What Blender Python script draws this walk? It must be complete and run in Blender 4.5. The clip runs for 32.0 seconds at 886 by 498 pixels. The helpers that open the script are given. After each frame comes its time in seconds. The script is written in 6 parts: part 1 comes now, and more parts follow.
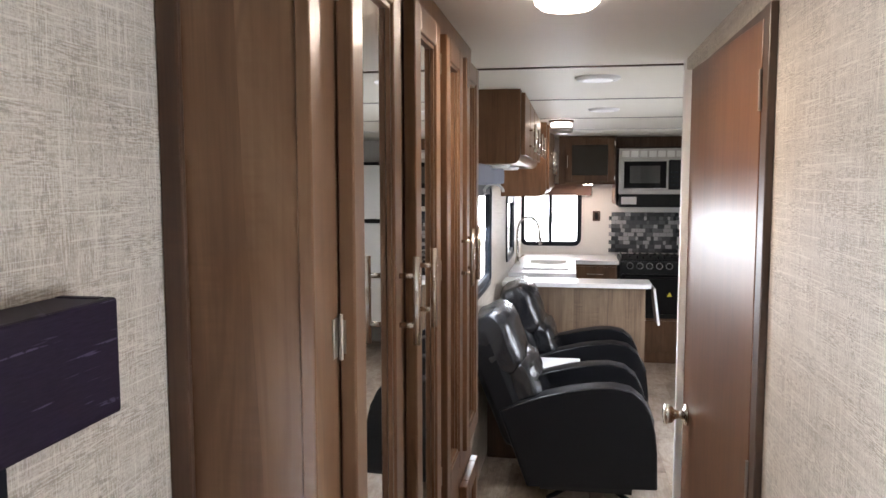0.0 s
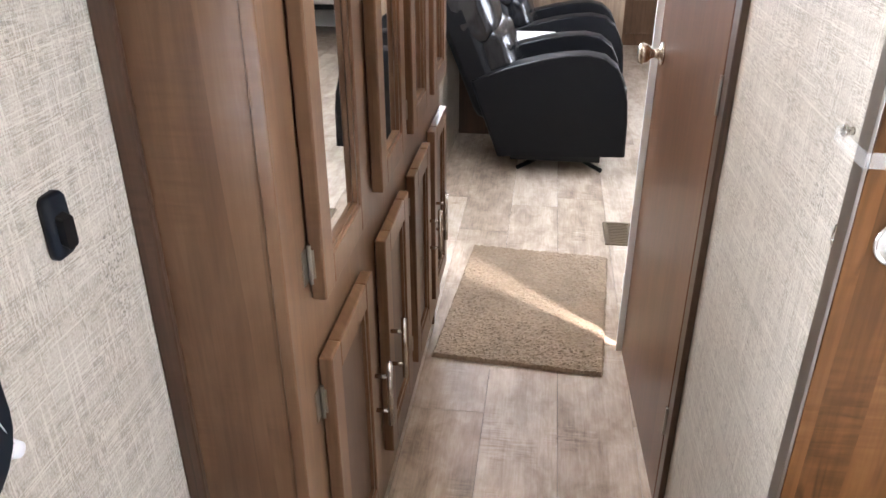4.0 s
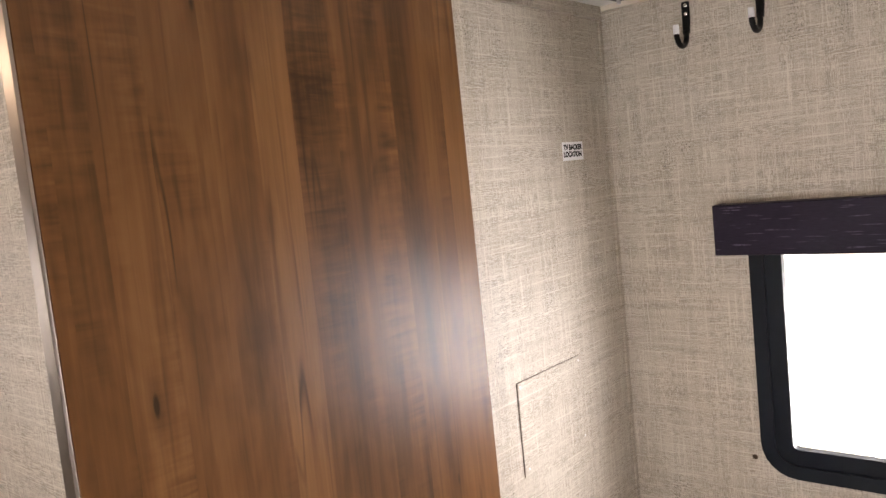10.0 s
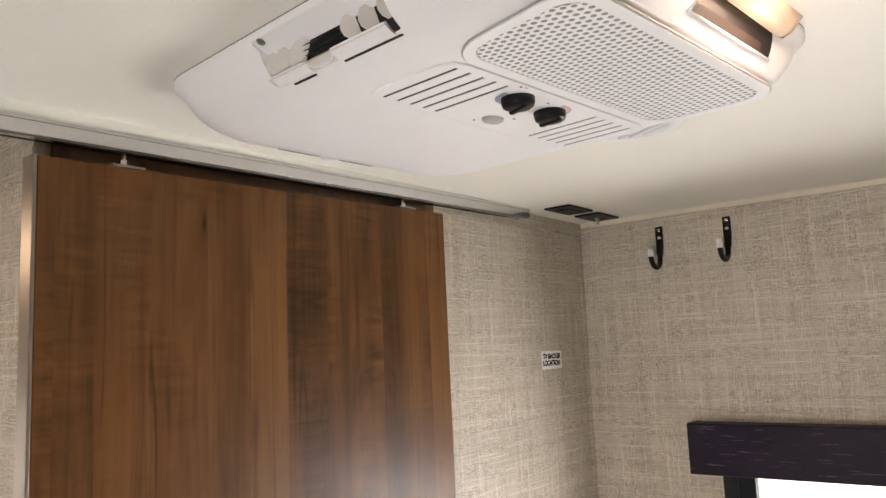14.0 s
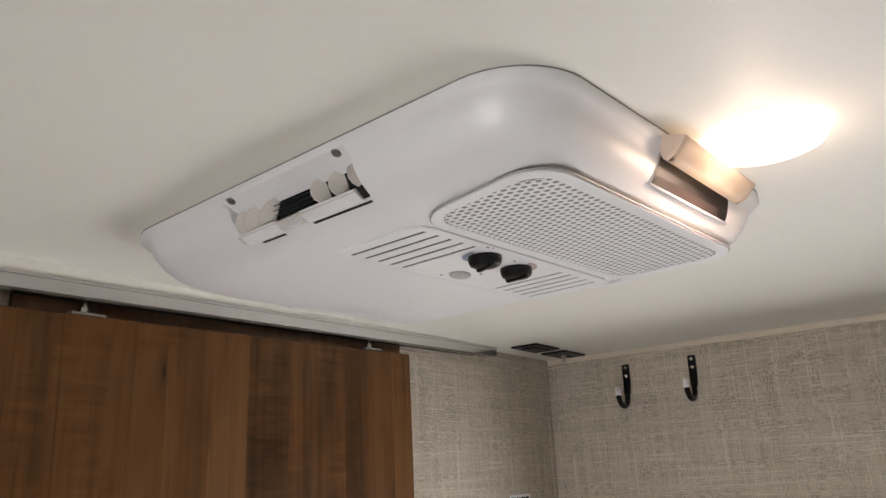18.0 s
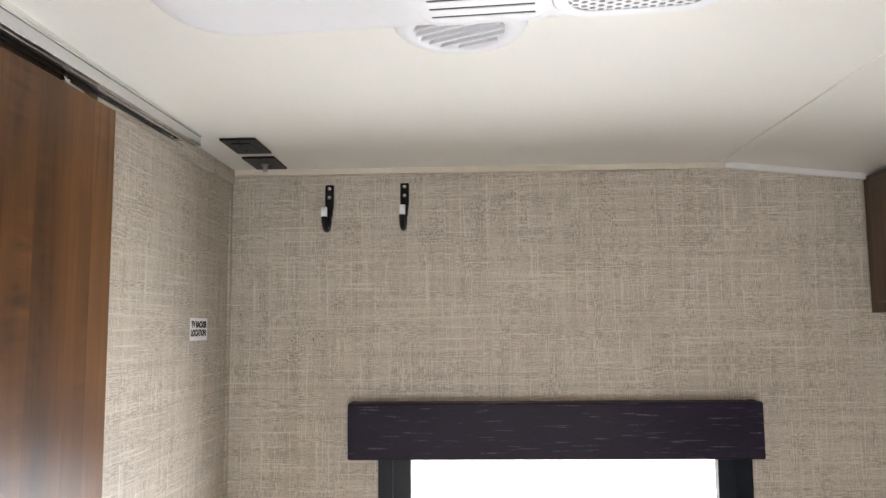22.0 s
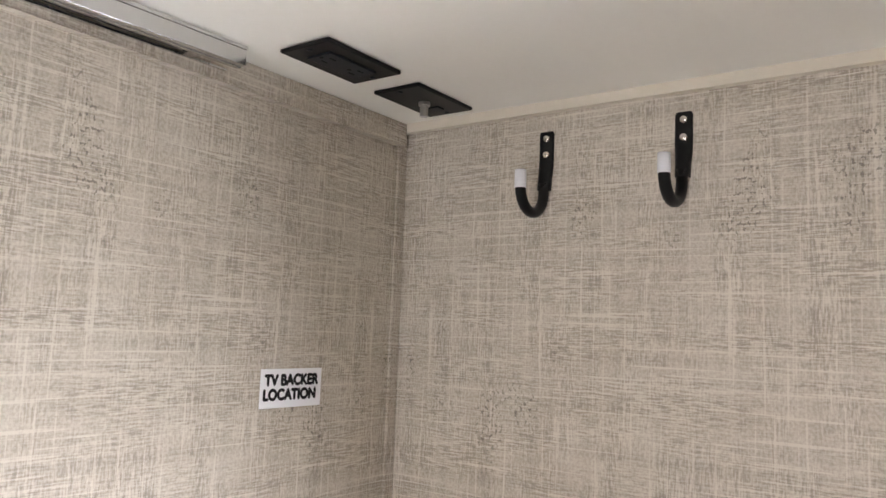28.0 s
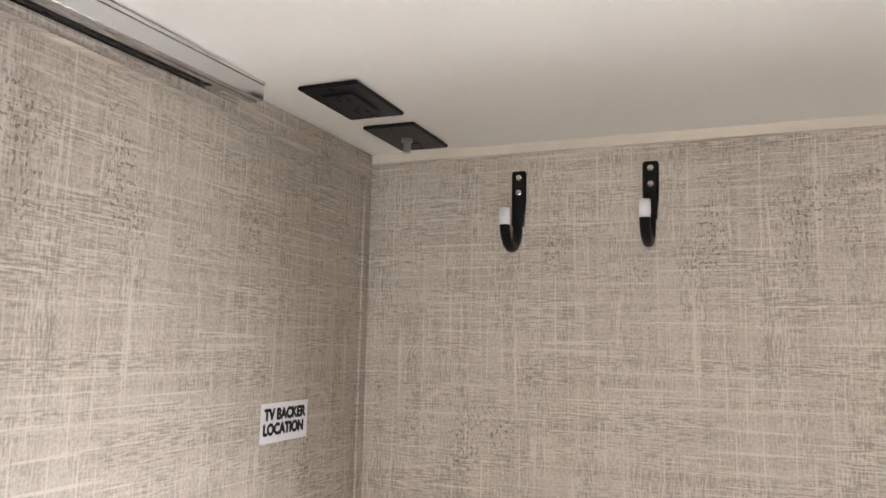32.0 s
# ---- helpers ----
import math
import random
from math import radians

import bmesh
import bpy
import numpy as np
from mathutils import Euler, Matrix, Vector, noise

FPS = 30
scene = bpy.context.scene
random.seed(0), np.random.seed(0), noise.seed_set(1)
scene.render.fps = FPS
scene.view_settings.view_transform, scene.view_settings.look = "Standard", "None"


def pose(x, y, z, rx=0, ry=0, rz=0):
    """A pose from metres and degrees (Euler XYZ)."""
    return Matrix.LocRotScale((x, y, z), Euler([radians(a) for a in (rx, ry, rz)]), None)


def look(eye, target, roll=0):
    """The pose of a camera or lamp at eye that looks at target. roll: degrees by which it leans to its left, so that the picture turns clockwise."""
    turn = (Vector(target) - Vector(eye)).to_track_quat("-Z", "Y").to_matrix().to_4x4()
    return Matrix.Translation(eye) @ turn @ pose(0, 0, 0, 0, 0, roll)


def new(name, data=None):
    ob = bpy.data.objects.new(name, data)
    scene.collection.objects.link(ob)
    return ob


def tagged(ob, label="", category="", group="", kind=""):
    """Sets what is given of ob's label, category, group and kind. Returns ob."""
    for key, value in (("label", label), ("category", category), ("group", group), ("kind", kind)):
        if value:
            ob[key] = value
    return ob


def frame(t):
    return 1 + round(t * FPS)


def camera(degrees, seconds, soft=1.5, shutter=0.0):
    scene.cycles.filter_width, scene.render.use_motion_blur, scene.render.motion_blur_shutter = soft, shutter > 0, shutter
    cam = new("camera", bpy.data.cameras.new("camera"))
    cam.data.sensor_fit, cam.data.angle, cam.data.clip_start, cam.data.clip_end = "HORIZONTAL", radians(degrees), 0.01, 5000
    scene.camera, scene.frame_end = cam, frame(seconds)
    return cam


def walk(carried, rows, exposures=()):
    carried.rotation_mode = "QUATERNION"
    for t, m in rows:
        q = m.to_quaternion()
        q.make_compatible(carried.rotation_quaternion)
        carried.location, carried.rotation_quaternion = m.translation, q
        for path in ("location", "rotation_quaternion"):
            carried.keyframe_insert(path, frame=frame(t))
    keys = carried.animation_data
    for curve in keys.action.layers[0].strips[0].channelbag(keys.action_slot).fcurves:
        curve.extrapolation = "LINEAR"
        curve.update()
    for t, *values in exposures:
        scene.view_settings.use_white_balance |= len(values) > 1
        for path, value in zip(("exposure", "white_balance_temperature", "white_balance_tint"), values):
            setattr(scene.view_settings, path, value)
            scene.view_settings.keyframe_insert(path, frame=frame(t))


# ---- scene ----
cam = camera(60.4, 32.0)
PATH = [
    (0, (0.561, 0.436, 1.617), (0.228, 2.400, 1.436), -0.1),
    (0.5, (0.563, 0.444, 1.583), (0.230, 2.386, 1.24), 0.3),
    (1, (0.569, 0.449, 1.556), (0.244, 2.364, 1.079), 0.5),
    (1.5, (0.567, 0.46, 1.529), (0.244, 2.342, 0.935), 0.4),
    (2, (0.572, 0.471, 1.508), (0.265, 2.325, 0.823), 0.4),
    (2.5, (0.572, 0.478, 1.492), (0.285, 2.311, 0.746), 0.7),
    (3, (0.576, 0.481, 1.473), (0.315, 2.294, 0.672), 0.7),
    (3.5, (0.576, 0.482, 1.451), (0.334, 2.266, 0.581), 0.3),
    (5.5, (0.559, 0.466, 1.426), (0.363, 2.222, 0.487), -3.9),
    (6, (0.552, 0.468, 1.43), (0.569, 2.261, 0.543), -4.9),
    (6.5, (0.560, 0.478, 1.446), (0.927, 2.277, 0.652), -5.4),
    (7, (0.557, 0.477, 1.476), (1.248, 2.222, 0.786), -6.6),
    (7.5, (0.561, 0.459, 1.510), (1.510, 2.115, 0.913), -7.7),
    (8, (0.576, 0.439, 1.547), (1.766, 1.963, 1.034), -7.9),
    (8.5, (0.589, 0.421, 1.565), (1.941, 1.829, 1.128), -8.0),
    (9, (0.588, 0.41, 1.59), (2.033, 1.754, 1.263), -7.1),
    (9.5, (0.574, 0.405, 1.616), (2.064, 1.718, 1.375), -6.2),
    (10, (0.566, 0.392, 1.627), (2.07, 1.699, 1.449), -5.9),
    (10.5, (0.565, 0.389, 1.639), (2.084, 1.685, 1.521), -5.8),
    (11, (0.566, 0.382, 1.645), (2.089, 1.677, 1.579), -5.6),
    (11.5, (0.555, 0.369, 1.655), (2.084, 1.658, 1.632), -4.9),
    (12, (0.546, 0.359, 1.66), (2.083, 1.638, 1.686), -4.4),
    (12.5, (0.545, 0.354, 1.669), (2.092, 1.62, 1.73), -4.3),
    (13, (0.536, 0.355, 1.673), (2.091, 1.607, 1.784), -3.6),
    (13.5, (0.527, 0.361, 1.683), (2.084, 1.603, 1.866), -2.6),
    (14, (0.524, 0.368, 1.7), (2.08, 1.598, 1.96), -2.6),
    (14.5, (0.526, 0.368, 1.711), (2.086, 1.572, 2.048), -3.2),
    (15, (0.53, 0.362, 1.719), (2.096, 1.534, 2.137), -3.7),
    (15.5, (0.535, 0.357, 1.73), (2.104, 1.502, 2.206), -3.8),
    (17.5, (0.53, 0.325, 1.738), (2.053, 1.477, 2.332), -4.2),
    (18, (0.521, 0.365, 1.734), (2.086, 1.473, 2.303), -2.9),
    (18.5, (0.526, 0.435, 1.735), (2.197, 1.404, 2.253), -1.8),
    (19, (0.547, 0.511, 1.735), (2.338, 1.269, 2.201), -2.7),
    (19.5, (0.561, 0.563, 1.725), (2.442, 1.096, 2.149), -2.8),
    (20, (0.561, 0.615, 1.712), (2.499, 0.931, 2.094), -2.5),
    (20.5, (0.571, 0.669, 1.700), (2.531, 0.873, 2.044), -2.2),
    (21, (0.605, 0.684, 1.682), (2.579, 0.848, 1.958), -2.1),
    (21.5, (0.633, 0.714, 1.663), (2.615, 0.844, 1.893), -1.0),
    (22, (0.671, 0.778, 1.662), (2.659, 0.855, 1.868), -0.5),
    (22.5, (0.713, 0.842, 1.668), (2.701, 0.865, 1.884), -0.6),
    (23, (0.762, 0.884, 1.674), (2.751, 0.883, 1.883), -1.6),
    (23.5, (0.822, 0.945, 1.675), (2.811, 0.929, 1.882), -1.4),
    (24, (0.906, 0.995, 1.683), (2.896, 0.968, 1.88), -0.5),
    (24.5, (0.993, 1.035, 1.681), (2.984, 1.0, 1.877), -0.6),
    (25, (1.116, 1.031, 1.712), (3.107, 1.095, 1.882), -1.0),
    (25.5, (1.244, 0.996, 1.739), (3.223, 1.236, 1.905), 0.2),
    (26, (1.327, 0.952, 1.74), (3.264, 1.414, 1.921), 1.1),
    (26.5, (1.39, 0.902, 1.748), (3.283, 1.526, 1.916), 0.8),
    (28.5, (1.504, 0.618, 1.724), (3.051, 1.865, 1.953), 2.5),
    (29, (1.515, 0.607, 1.72), (3.051, 1.868, 1.952), 2.4),
    (30, (1.515, 0.622, 1.724), (3.055, 1.876, 1.961), 2.0),
    (31, (1.44, 0.705, 1.744), (3.043, 1.871, 2.011), 2.5),
    (32, (1.357, 0.816, 1.752), (3.197, 1.56, 1.995), 1.2),
]
EXPO = [
    (0.0, -0.04, 6800, 13), (1.5, 0.35, 6500, 12), (3.0, 0.50, 6500, 12), (6.0, 0.86, 6850, 13), (7.0, 0.48, 7000, 13), (7.5, -0.18, 7400, 14), (8.2, -0.46, 7900, 17), (9.0, -0.57, 8100, 20),
    (12.0, -0.56, 8250, 18), (13.5, -0.79, 8700, 16), (15.0, -0.99, 7900, 14), (18.0, -1.34, 7950, 14), (20.0, -1.26, 8000, 14), (22.0, -0.71, 7600, 13), (24.0, -0.53, 7250, 12), (26.0, -0.34, 7350, 13),
    (29.0, -0.43, 7600, 17), (30.0, -0.44, 7650, 17), (31.0, -0.51, 7650, 17), (32.0, -0.44, 7650, 17)]
walk(cam, [(t, look(e, g, r)) for t, e, g, r in PATH], EXPO)

# ---- plan (metres) ----
XL, XR = 0.08, 2.26          # long side walls
YF, YB = -0.90, 1.29         # bedroom: nose wall, partition face
YE = 3.03                    # end of the corridor partition
YK = 7.80                    # rear wall
ZC = 2.0                     # ceiling
XC = 0.915                   # corridor face of the bathroom partition

# ---- world, sun, lamps ----
SUN = Vector((-0.565, 1.0, -1.78)).normalized()
world = bpy.data.worlds.new("sky")
scene.world = world
world.use_nodes = True
wn = world.node_tree.nodes
sky = wn.new("ShaderNodeTexSky")
sky.sky_type, sky.sun_disc = "NISHITA", False
sky.sun_elevation = math.asin(-SUN.z)
sky.sun_rotation = math.atan2(-SUN.x, -SUN.y)
world.node_tree.links.new(sky.outputs[0], wn["Background"].inputs[0])
wn["Background"].inputs[1].default_value = 0.12

sun = new("sun", bpy.data.lights.new("sun", "SUN"))
sun.data.energy, sun.data.angle, sun.data.color = 4.5, radians(0.5), (1, 0.95, 0.88)
sun.matrix_world = look((0, 0, 0), SUN)


def area_lamp(name, eye, target, w, h, power, color=(1, 1, 1), shape="RECTANGLE"):
    d = bpy.data.lights.new(name, "AREA")
    d.shape, d.size, d.size_y, d.energy, d.color = shape, w, h, power, color
    ob = new(name, d)
    ob.matrix_world = look(eye, target)
    return ob


DAY = (0.84, 0.94, 1.10)
WARM = (1.0, 0.78, 0.68)
area_lamp("window_light", (XR + 0.34, 0.45, 0.92), (1.55, 0.95, 1.68), 0.80, 0.66, 62, DAY)
area_lamp("window_light", (XR + 0.50, 0.10, 1.60), (1.45, 1.00, 0.60), 0.60, 0.80, 62, DAY)
area_lamp("window_light", (XL - 0.22, 0.60, 1.02), (1.08, 0.50, 1.34), 0.86, 0.62, 38, DAY)
area_lamp("window_light", (XL - 0.06, 4.00, 1.30), (0.75, 4.00, 0.10), 1.80, 0.55, 48, DAY)
# lamp outside an assumed window, added to light the living area
area_lamp("window_light", (XR + 0.06, 4.60, 1.25), (1.45, 4.30, 0.05), 1.40, 0.70, 48, DAY)
# added lamp over the assumed bathroom skylight, throws the light streak on the mat
area_lamp("skylight_dome", (1.70, 1.94, ZC + 0.10), (1.30, 2.24, 0.0), 0.20, 0.20, 330, (0.98, 0.97, 1.0))
area_lamp("window_light", (0.36, YK + 0.06, 1.22), (0.36, 0.0, 1.22), 0.56, 0.42, 10, DAY)


# ---- materials ----
def mat_new(name):
    m = bpy.data.materials.new(name)
    m.use_nodes = True
    nt = m.node_tree
    return m, nt, nt.nodes["Principled BSDF"]


def nd(nt, kind, **kw):
    n = nt.nodes.new(kind)
    for k, v in kw.items():
        n.inputs[k.replace("_", " ")].default_value = v
    return n


def math_node(nt, op, a, b=None):
    n = nt.nodes.new("ShaderNodeMath")
    n.operation = op
    for i, v in enumerate((a, b)):
        if v is None:
            continue
        if isinstance(v, (int, float)):
            n.inputs[i].default_value = v
        else:
            nt.links.new(v, n.inputs[i])
    return n.outputs[0]


def ramp(nt, fac, stops):
    r = nt.nodes.new("ShaderNodeValToRGB")
    while len(r.color_ramp.elements) < len(stops):
        r.color_ramp.elements.new(0.5)
    for e, (p, c) in zip(r.color_ramp.elements, stops):
        e.position, e.color = p, (*c, 1) if len(c) == 3 else c
    nt.links.new(fac, r.inputs[0])
    return r.outputs[0]


def mix(nt, fac, a, b, kind="MIX"):
    n = nt.nodes.new("ShaderNodeMix")
    n.data_type, n.blend_type = "RGBA", kind
    for i, v in ((0, fac), (6, a), (7, b)):
        if isinstance(v, (int, float)):
            n.inputs[i].default_value = v
        elif isinstance(v, tuple):
            n.inputs[i].default_value = (*v, 1)
        else:
            nt.links.new(v, n.inputs[i])
    return n.outputs[2]


def coords(nt, su=1.0, sv=1.0, sw=1.0, world=True, rand=0.0):
    """u along the wall (x + y), v up, as a vector scaled by su, sv."""
    if world:
        src = nt.nodes.new("ShaderNodeNewGeometry").outputs["Position"]
    else:
        src = nt.nodes.new("ShaderNodeTexCoord").outputs["Object"]
    sep = nt.nodes.new("ShaderNodeSeparateXYZ")
    nt.links.new(src, sep.inputs[0])
    u = math_node(nt, "ADD", sep.outputs[0], sep.outputs[1])
    com = nt.nodes.new("ShaderNodeCombineXYZ")
    nt.links.new(math_node(nt, "MULTIPLY", u, su), com.inputs[0])
    nt.links.new(math_node(nt, "MULTIPLY", sep.outputs[2], sv), com.inputs[1])
    if rand:
        info = nt.nodes.new("ShaderNodeObjectInfo")
        nt.links.new(math_node(nt, "MULTIPLY", info.outputs["Random"], rand), com.inputs[2])
    return com.outputs[0], u, sep


def noise_tex(nt, vec, scale=1.0, detail=3.0, rough=0.55, dist=0.0):
    n = nt.nodes.new("ShaderNodeTexNoise")
    n.inputs["Scale"].default_value, n.inputs["Detail"].default_value = scale, detail
    n.inputs["Roughness"].default_value, n.inputs["Distortion"].default_value = rough, dist
    if vec is not None:
        nt.links.new(vec, n.inputs["Vector"])
    return n.outputs[0]


def bump(nt, bsdf, height, strength=0.2, distance=0.002):
    b = nd(nt, "ShaderNodeBump", Strength=strength, Distance=distance)
    nt.links.new(height, b.inputs["Height"])
    nt.links.new(b.outputs[0], bsdf.inputs["Normal"])


def plain(name, color, rough=0.5, metal=0.0, grain=0.06, scale=60.0, bumps=0.05):
    """A painted, moulded or metal surface with slight mottling."""
    m, nt, b = mat_new(name)
    tc = nt.nodes.new("ShaderNodeTexCoord").outputs["Object"]
    n1 = noise_tex(nt, tc, scale, 3)
    n2 = noise_tex(nt, tc, 4.0, 2)
    f = math_node(nt, "ADD", math_node(nt, "MULTIPLY", n1, 0.5), math_node(nt, "MULTIPLY", n2, 0.5))
    lo = tuple(c * (1 - grain) for c in color)
    hi = tuple(min(1, c * (1 + grain)) for c in color)
    nt.links.new(ramp(nt, f, [(0.3, lo), (0.7, hi)]), b.inputs["Base Color"])
    b.inputs["Roughness"].default_value, b.inputs["Metallic"].default_value = rough, metal
    if bumps:
        bump(nt, b, n1, bumps, 0.001)
    return m


def grain_vec(nt, u, v, su, sv, w=None):
    com = nt.nodes.new("ShaderNodeCombineXYZ")
    nt.links.new(math_node(nt, "MULTIPLY", u, su), com.inputs[0])
    nt.links.new(math_node(nt, "MULTIPLY", v, sv), com.inputs[1])
    if w is not None:
        nt.links.new(w, com.inputs[2])
    return com.outputs[0]


def sharpen(nt, x, lo, hi):
    n = nt.nodes.new("ShaderNodeMapRange")
    n.inputs["From Min"].default_value, n.inputs["From Max"].default_value = lo, hi
    nt.links.new(x, n.inputs["Value"])
    return n.outputs[0]


def weighted(nt, terms, base=0.0):
    """base plus the sum of (socket - 0.5) * weight."""
    total = None
    for x, w in terms:
        y = math_node(nt, "MULTIPLY", math_node(nt, "SUBTRACT", x, 0.5), w)
        total = y if total is None else math_node(nt, "ADD", total, y)
    return math_node(nt, "ADD", total, base)


def linen(name, tones, rough=0.55):
    """Embossed linen wallpaper: crossed dashes, threads, woven blocks and specks."""
    m, nt, b = mat_new(name)
    _, u, sep = coords(nt)
    v = sep.outputs[2]
    gv = lambda su, sv: grain_vec(nt, u, v, su, sv)
    dash_v = sharpen(nt, noise_tex(nt, gv(520, 60), 1, 2), 0.36, 0.64)
    dash_h = sharpen(nt, noise_tex(nt, gv(52, 520), 1, 2), 0.36, 0.64)
    mask_v = sharpen(nt, noise_tex(nt, gv(30, 8), 1, 2), 0.36, 0.66)
    mask_h = sharpen(nt, noise_tex(nt, gv(8, 32), 1, 2), 0.36, 0.66)
    grit = sharpen(nt, noise_tex(nt, gv(360, 300), 1, 1), 0.38, 0.62)
    thread_v = sharpen(nt, noise_tex(nt, gv(250, 6), 1, 1), 0.60, 0.70)
    thread_h = sharpen(nt, noise_tex(nt, gv(6, 270), 1, 1), 0.60, 0.70)
    band_v = noise_tex(nt, gv(62, 3), 1, 2)
    band_h = noise_tex(nt, gv(3, 68), 1, 2)
    block = noise_tex(nt, gv(16, 10), 1, 2)
    cloud = noise_tex(nt, gv(4.5, 4.5), 1, 3)
    dv = math_node(nt, "ADD", math_node(nt, "MULTIPLY", math_node(nt, "SUBTRACT", dash_v, 0.56), mask_v), 0.5)
    dh = math_node(nt, "ADD", math_node(nt, "MULTIPLY", math_node(nt, "SUBTRACT", dash_h, 0.56), mask_h), 0.5)
    f = weighted(nt, [(dv, 0.56), (dh, 0.66), (grit, 0.20), (thread_v, 0.30), (thread_h, 0.36), (band_v, 0.38), (band_h, 0.50), (block, 0.26), (cloud, 0.20)], 0.80)
    col = ramp(nt, f, tones)
    speck = sharpen(nt, noise_tex(nt, gv(270, 200), 1, 1), 0.58, 0.64)
    where = sharpen(nt, noise_tex(nt, gv(11, 4.5), 1, 3), 0.57, 0.67)
    col = mix(nt, math_node(nt, "MULTIPLY", math_node(nt, "MULTIPLY", speck, where), 0.75), col, (0.13, 0.11, 0.088))
    nt.links.new(col, b.inputs["Base Color"])
    b.inputs["Roughness"].default_value = rough
    bump(nt, b, f, 0.22, 0.0012)
    return m


def wood(name, dark, mid, light, rough=0.35, along="z", col_w=0.07, rand=0.0, tone=0.34, knots=0.5, spec=0.5, streaks=1.0, curls=0.6, relief=0.06, figure=0.0):
    """Printed rustic wood: boards of differing tone and grain, dark streaks, curl and knots."""
    m, nt, b = mat_new(name)
    src = nt.nodes.new("ShaderNodeNewGeometry").outputs["Position"]
    sep = nt.nodes.new("ShaderNodeSeparateXYZ")
    nt.links.new(src, sep.inputs[0])
    X, Y, Z = sep.outputs
    if along == "z":
        u, v = math_node(nt, "ADD", X, Y), Z
    elif along == "y":
        u, v = math_node(nt, "ADD", X, Z), Y
    else:
        u, v = math_node(nt, "ADD", Y, Z), X
    if rand:
        info = nt.nodes.new("ShaderNodeObjectInfo")
        u = math_node(nt, "ADD", u, math_node(nt, "MULTIPLY", info.outputs["Random"], rand))
    warp = noise_tex(nt, grain_vec(nt, u, v, 4.0 / (col_w * 14), 0.25), 1, 1)
    waver = noise_tex(nt, grain_vec(nt, u, v, 12, 3), 1, 2)
    cell = math_node(nt, "FLOOR", math_node(nt, "ADD", math_node(nt, "ADD", math_node(nt, "DIVIDE", u, col_w), math_node(nt, "MULTIPLY", warp, 3.2)), math_node(nt, "MULTIPLY", waver, 0.12)))
    wh = nt.nodes.new("ShaderNodeTexWhiteNoise")
    wh.noise_dimensions = "1D"
    nt.links.new(cell, wh.inputs["W"])
    w = math_node(nt, "MULTIPLY", wh.outputs[0], 19.0)
    gv = lambda su, sv: grain_vec(nt, u, v, su, sv, w)
    broad = noise_tex(nt, gv(22, 1.3), 1, 3, 0.6, 0.8)
    blot = noise_tex(nt, gv(9, 2.8), 1, 4, 0.65, 0.6)
    fine = noise_tex(nt, gv(240, 7), 1, 3, 0.65)
    streak = noise_tex(nt, gv(70, 2.2), 1, 2, 0.55, 0.7)
    curl = noise_tex(nt, gv(9, 110), 1, 2, 0.5, 0.4)
    curl_at = sharpen(nt, noise_tex(nt, gv(8, 3.5), 1, 2), 0.52, 0.70)
    cu = math_node(nt, "ADD", math_node(nt, "MULTIPLY", math_node(nt, "SUBTRACT", curl, 0.5), curl_at), 0.5)
    f = weighted(nt, [(wh.outputs[0], tone), (broad, 0.62 * streaks), (blot, 0.50 + 0.35 * figure), (fine, 0.34 * streaks), (streak, 0.42 * streaks), (cu, curls * streaks)], 0.5)
    col = ramp(nt, f, [(0.22, dark), (0.50, mid), (0.80, light)])
    if figure:
        n = noise_tex(nt, gv(7.5, 0.75), 1, 2, 0.45, 0.5)
        wave = math_node(nt, "SINE", math_node(nt, "MULTIPLY", n, 70.0))
        ring = sharpen(nt, wave, 0.25, 1.0)
        at = sharpen(nt, noise_tex(nt, gv(6, 1.6), 1, 2), 0.44, 0.62)
        col = mix(nt, math_node(nt, "MULTIPLY", math_node(nt, "MULTIPLY", ring, at), figure), col, dark)
    line = sharpen(nt, noise_tex(nt, gv(95, 1.1), 1, 2, 0.5, 0.5), 0.66, 0.74)
    col = mix(nt, math_node(nt, "MULTIPLY", line, 0.55 * streaks), col, tuple(c * 0.5 for c in dark))
    if knots:
        vor = nt.nodes.new("ShaderNodeTexVoronoi")
        vor.inputs["Scale"].default_value = 1.0
        nt.links.new(gv(9, 3.2), vor.inputs["Vector"])
        k = sharpen(nt, vor.outputs["Distance"], 0.14, 0.05)
        col = mix(nt, math_node(nt, "MULTIPLY", k, knots), col, tuple(c * 0.45 for c in dark))
    nt.links.new(col, b.inputs["Base Color"])
    b.inputs["Roughness"].default_value, b.inputs["Specular IOR Level"].default_value = rough, spec
    bump(nt, b, fine, relief, 0.0005)
    return m


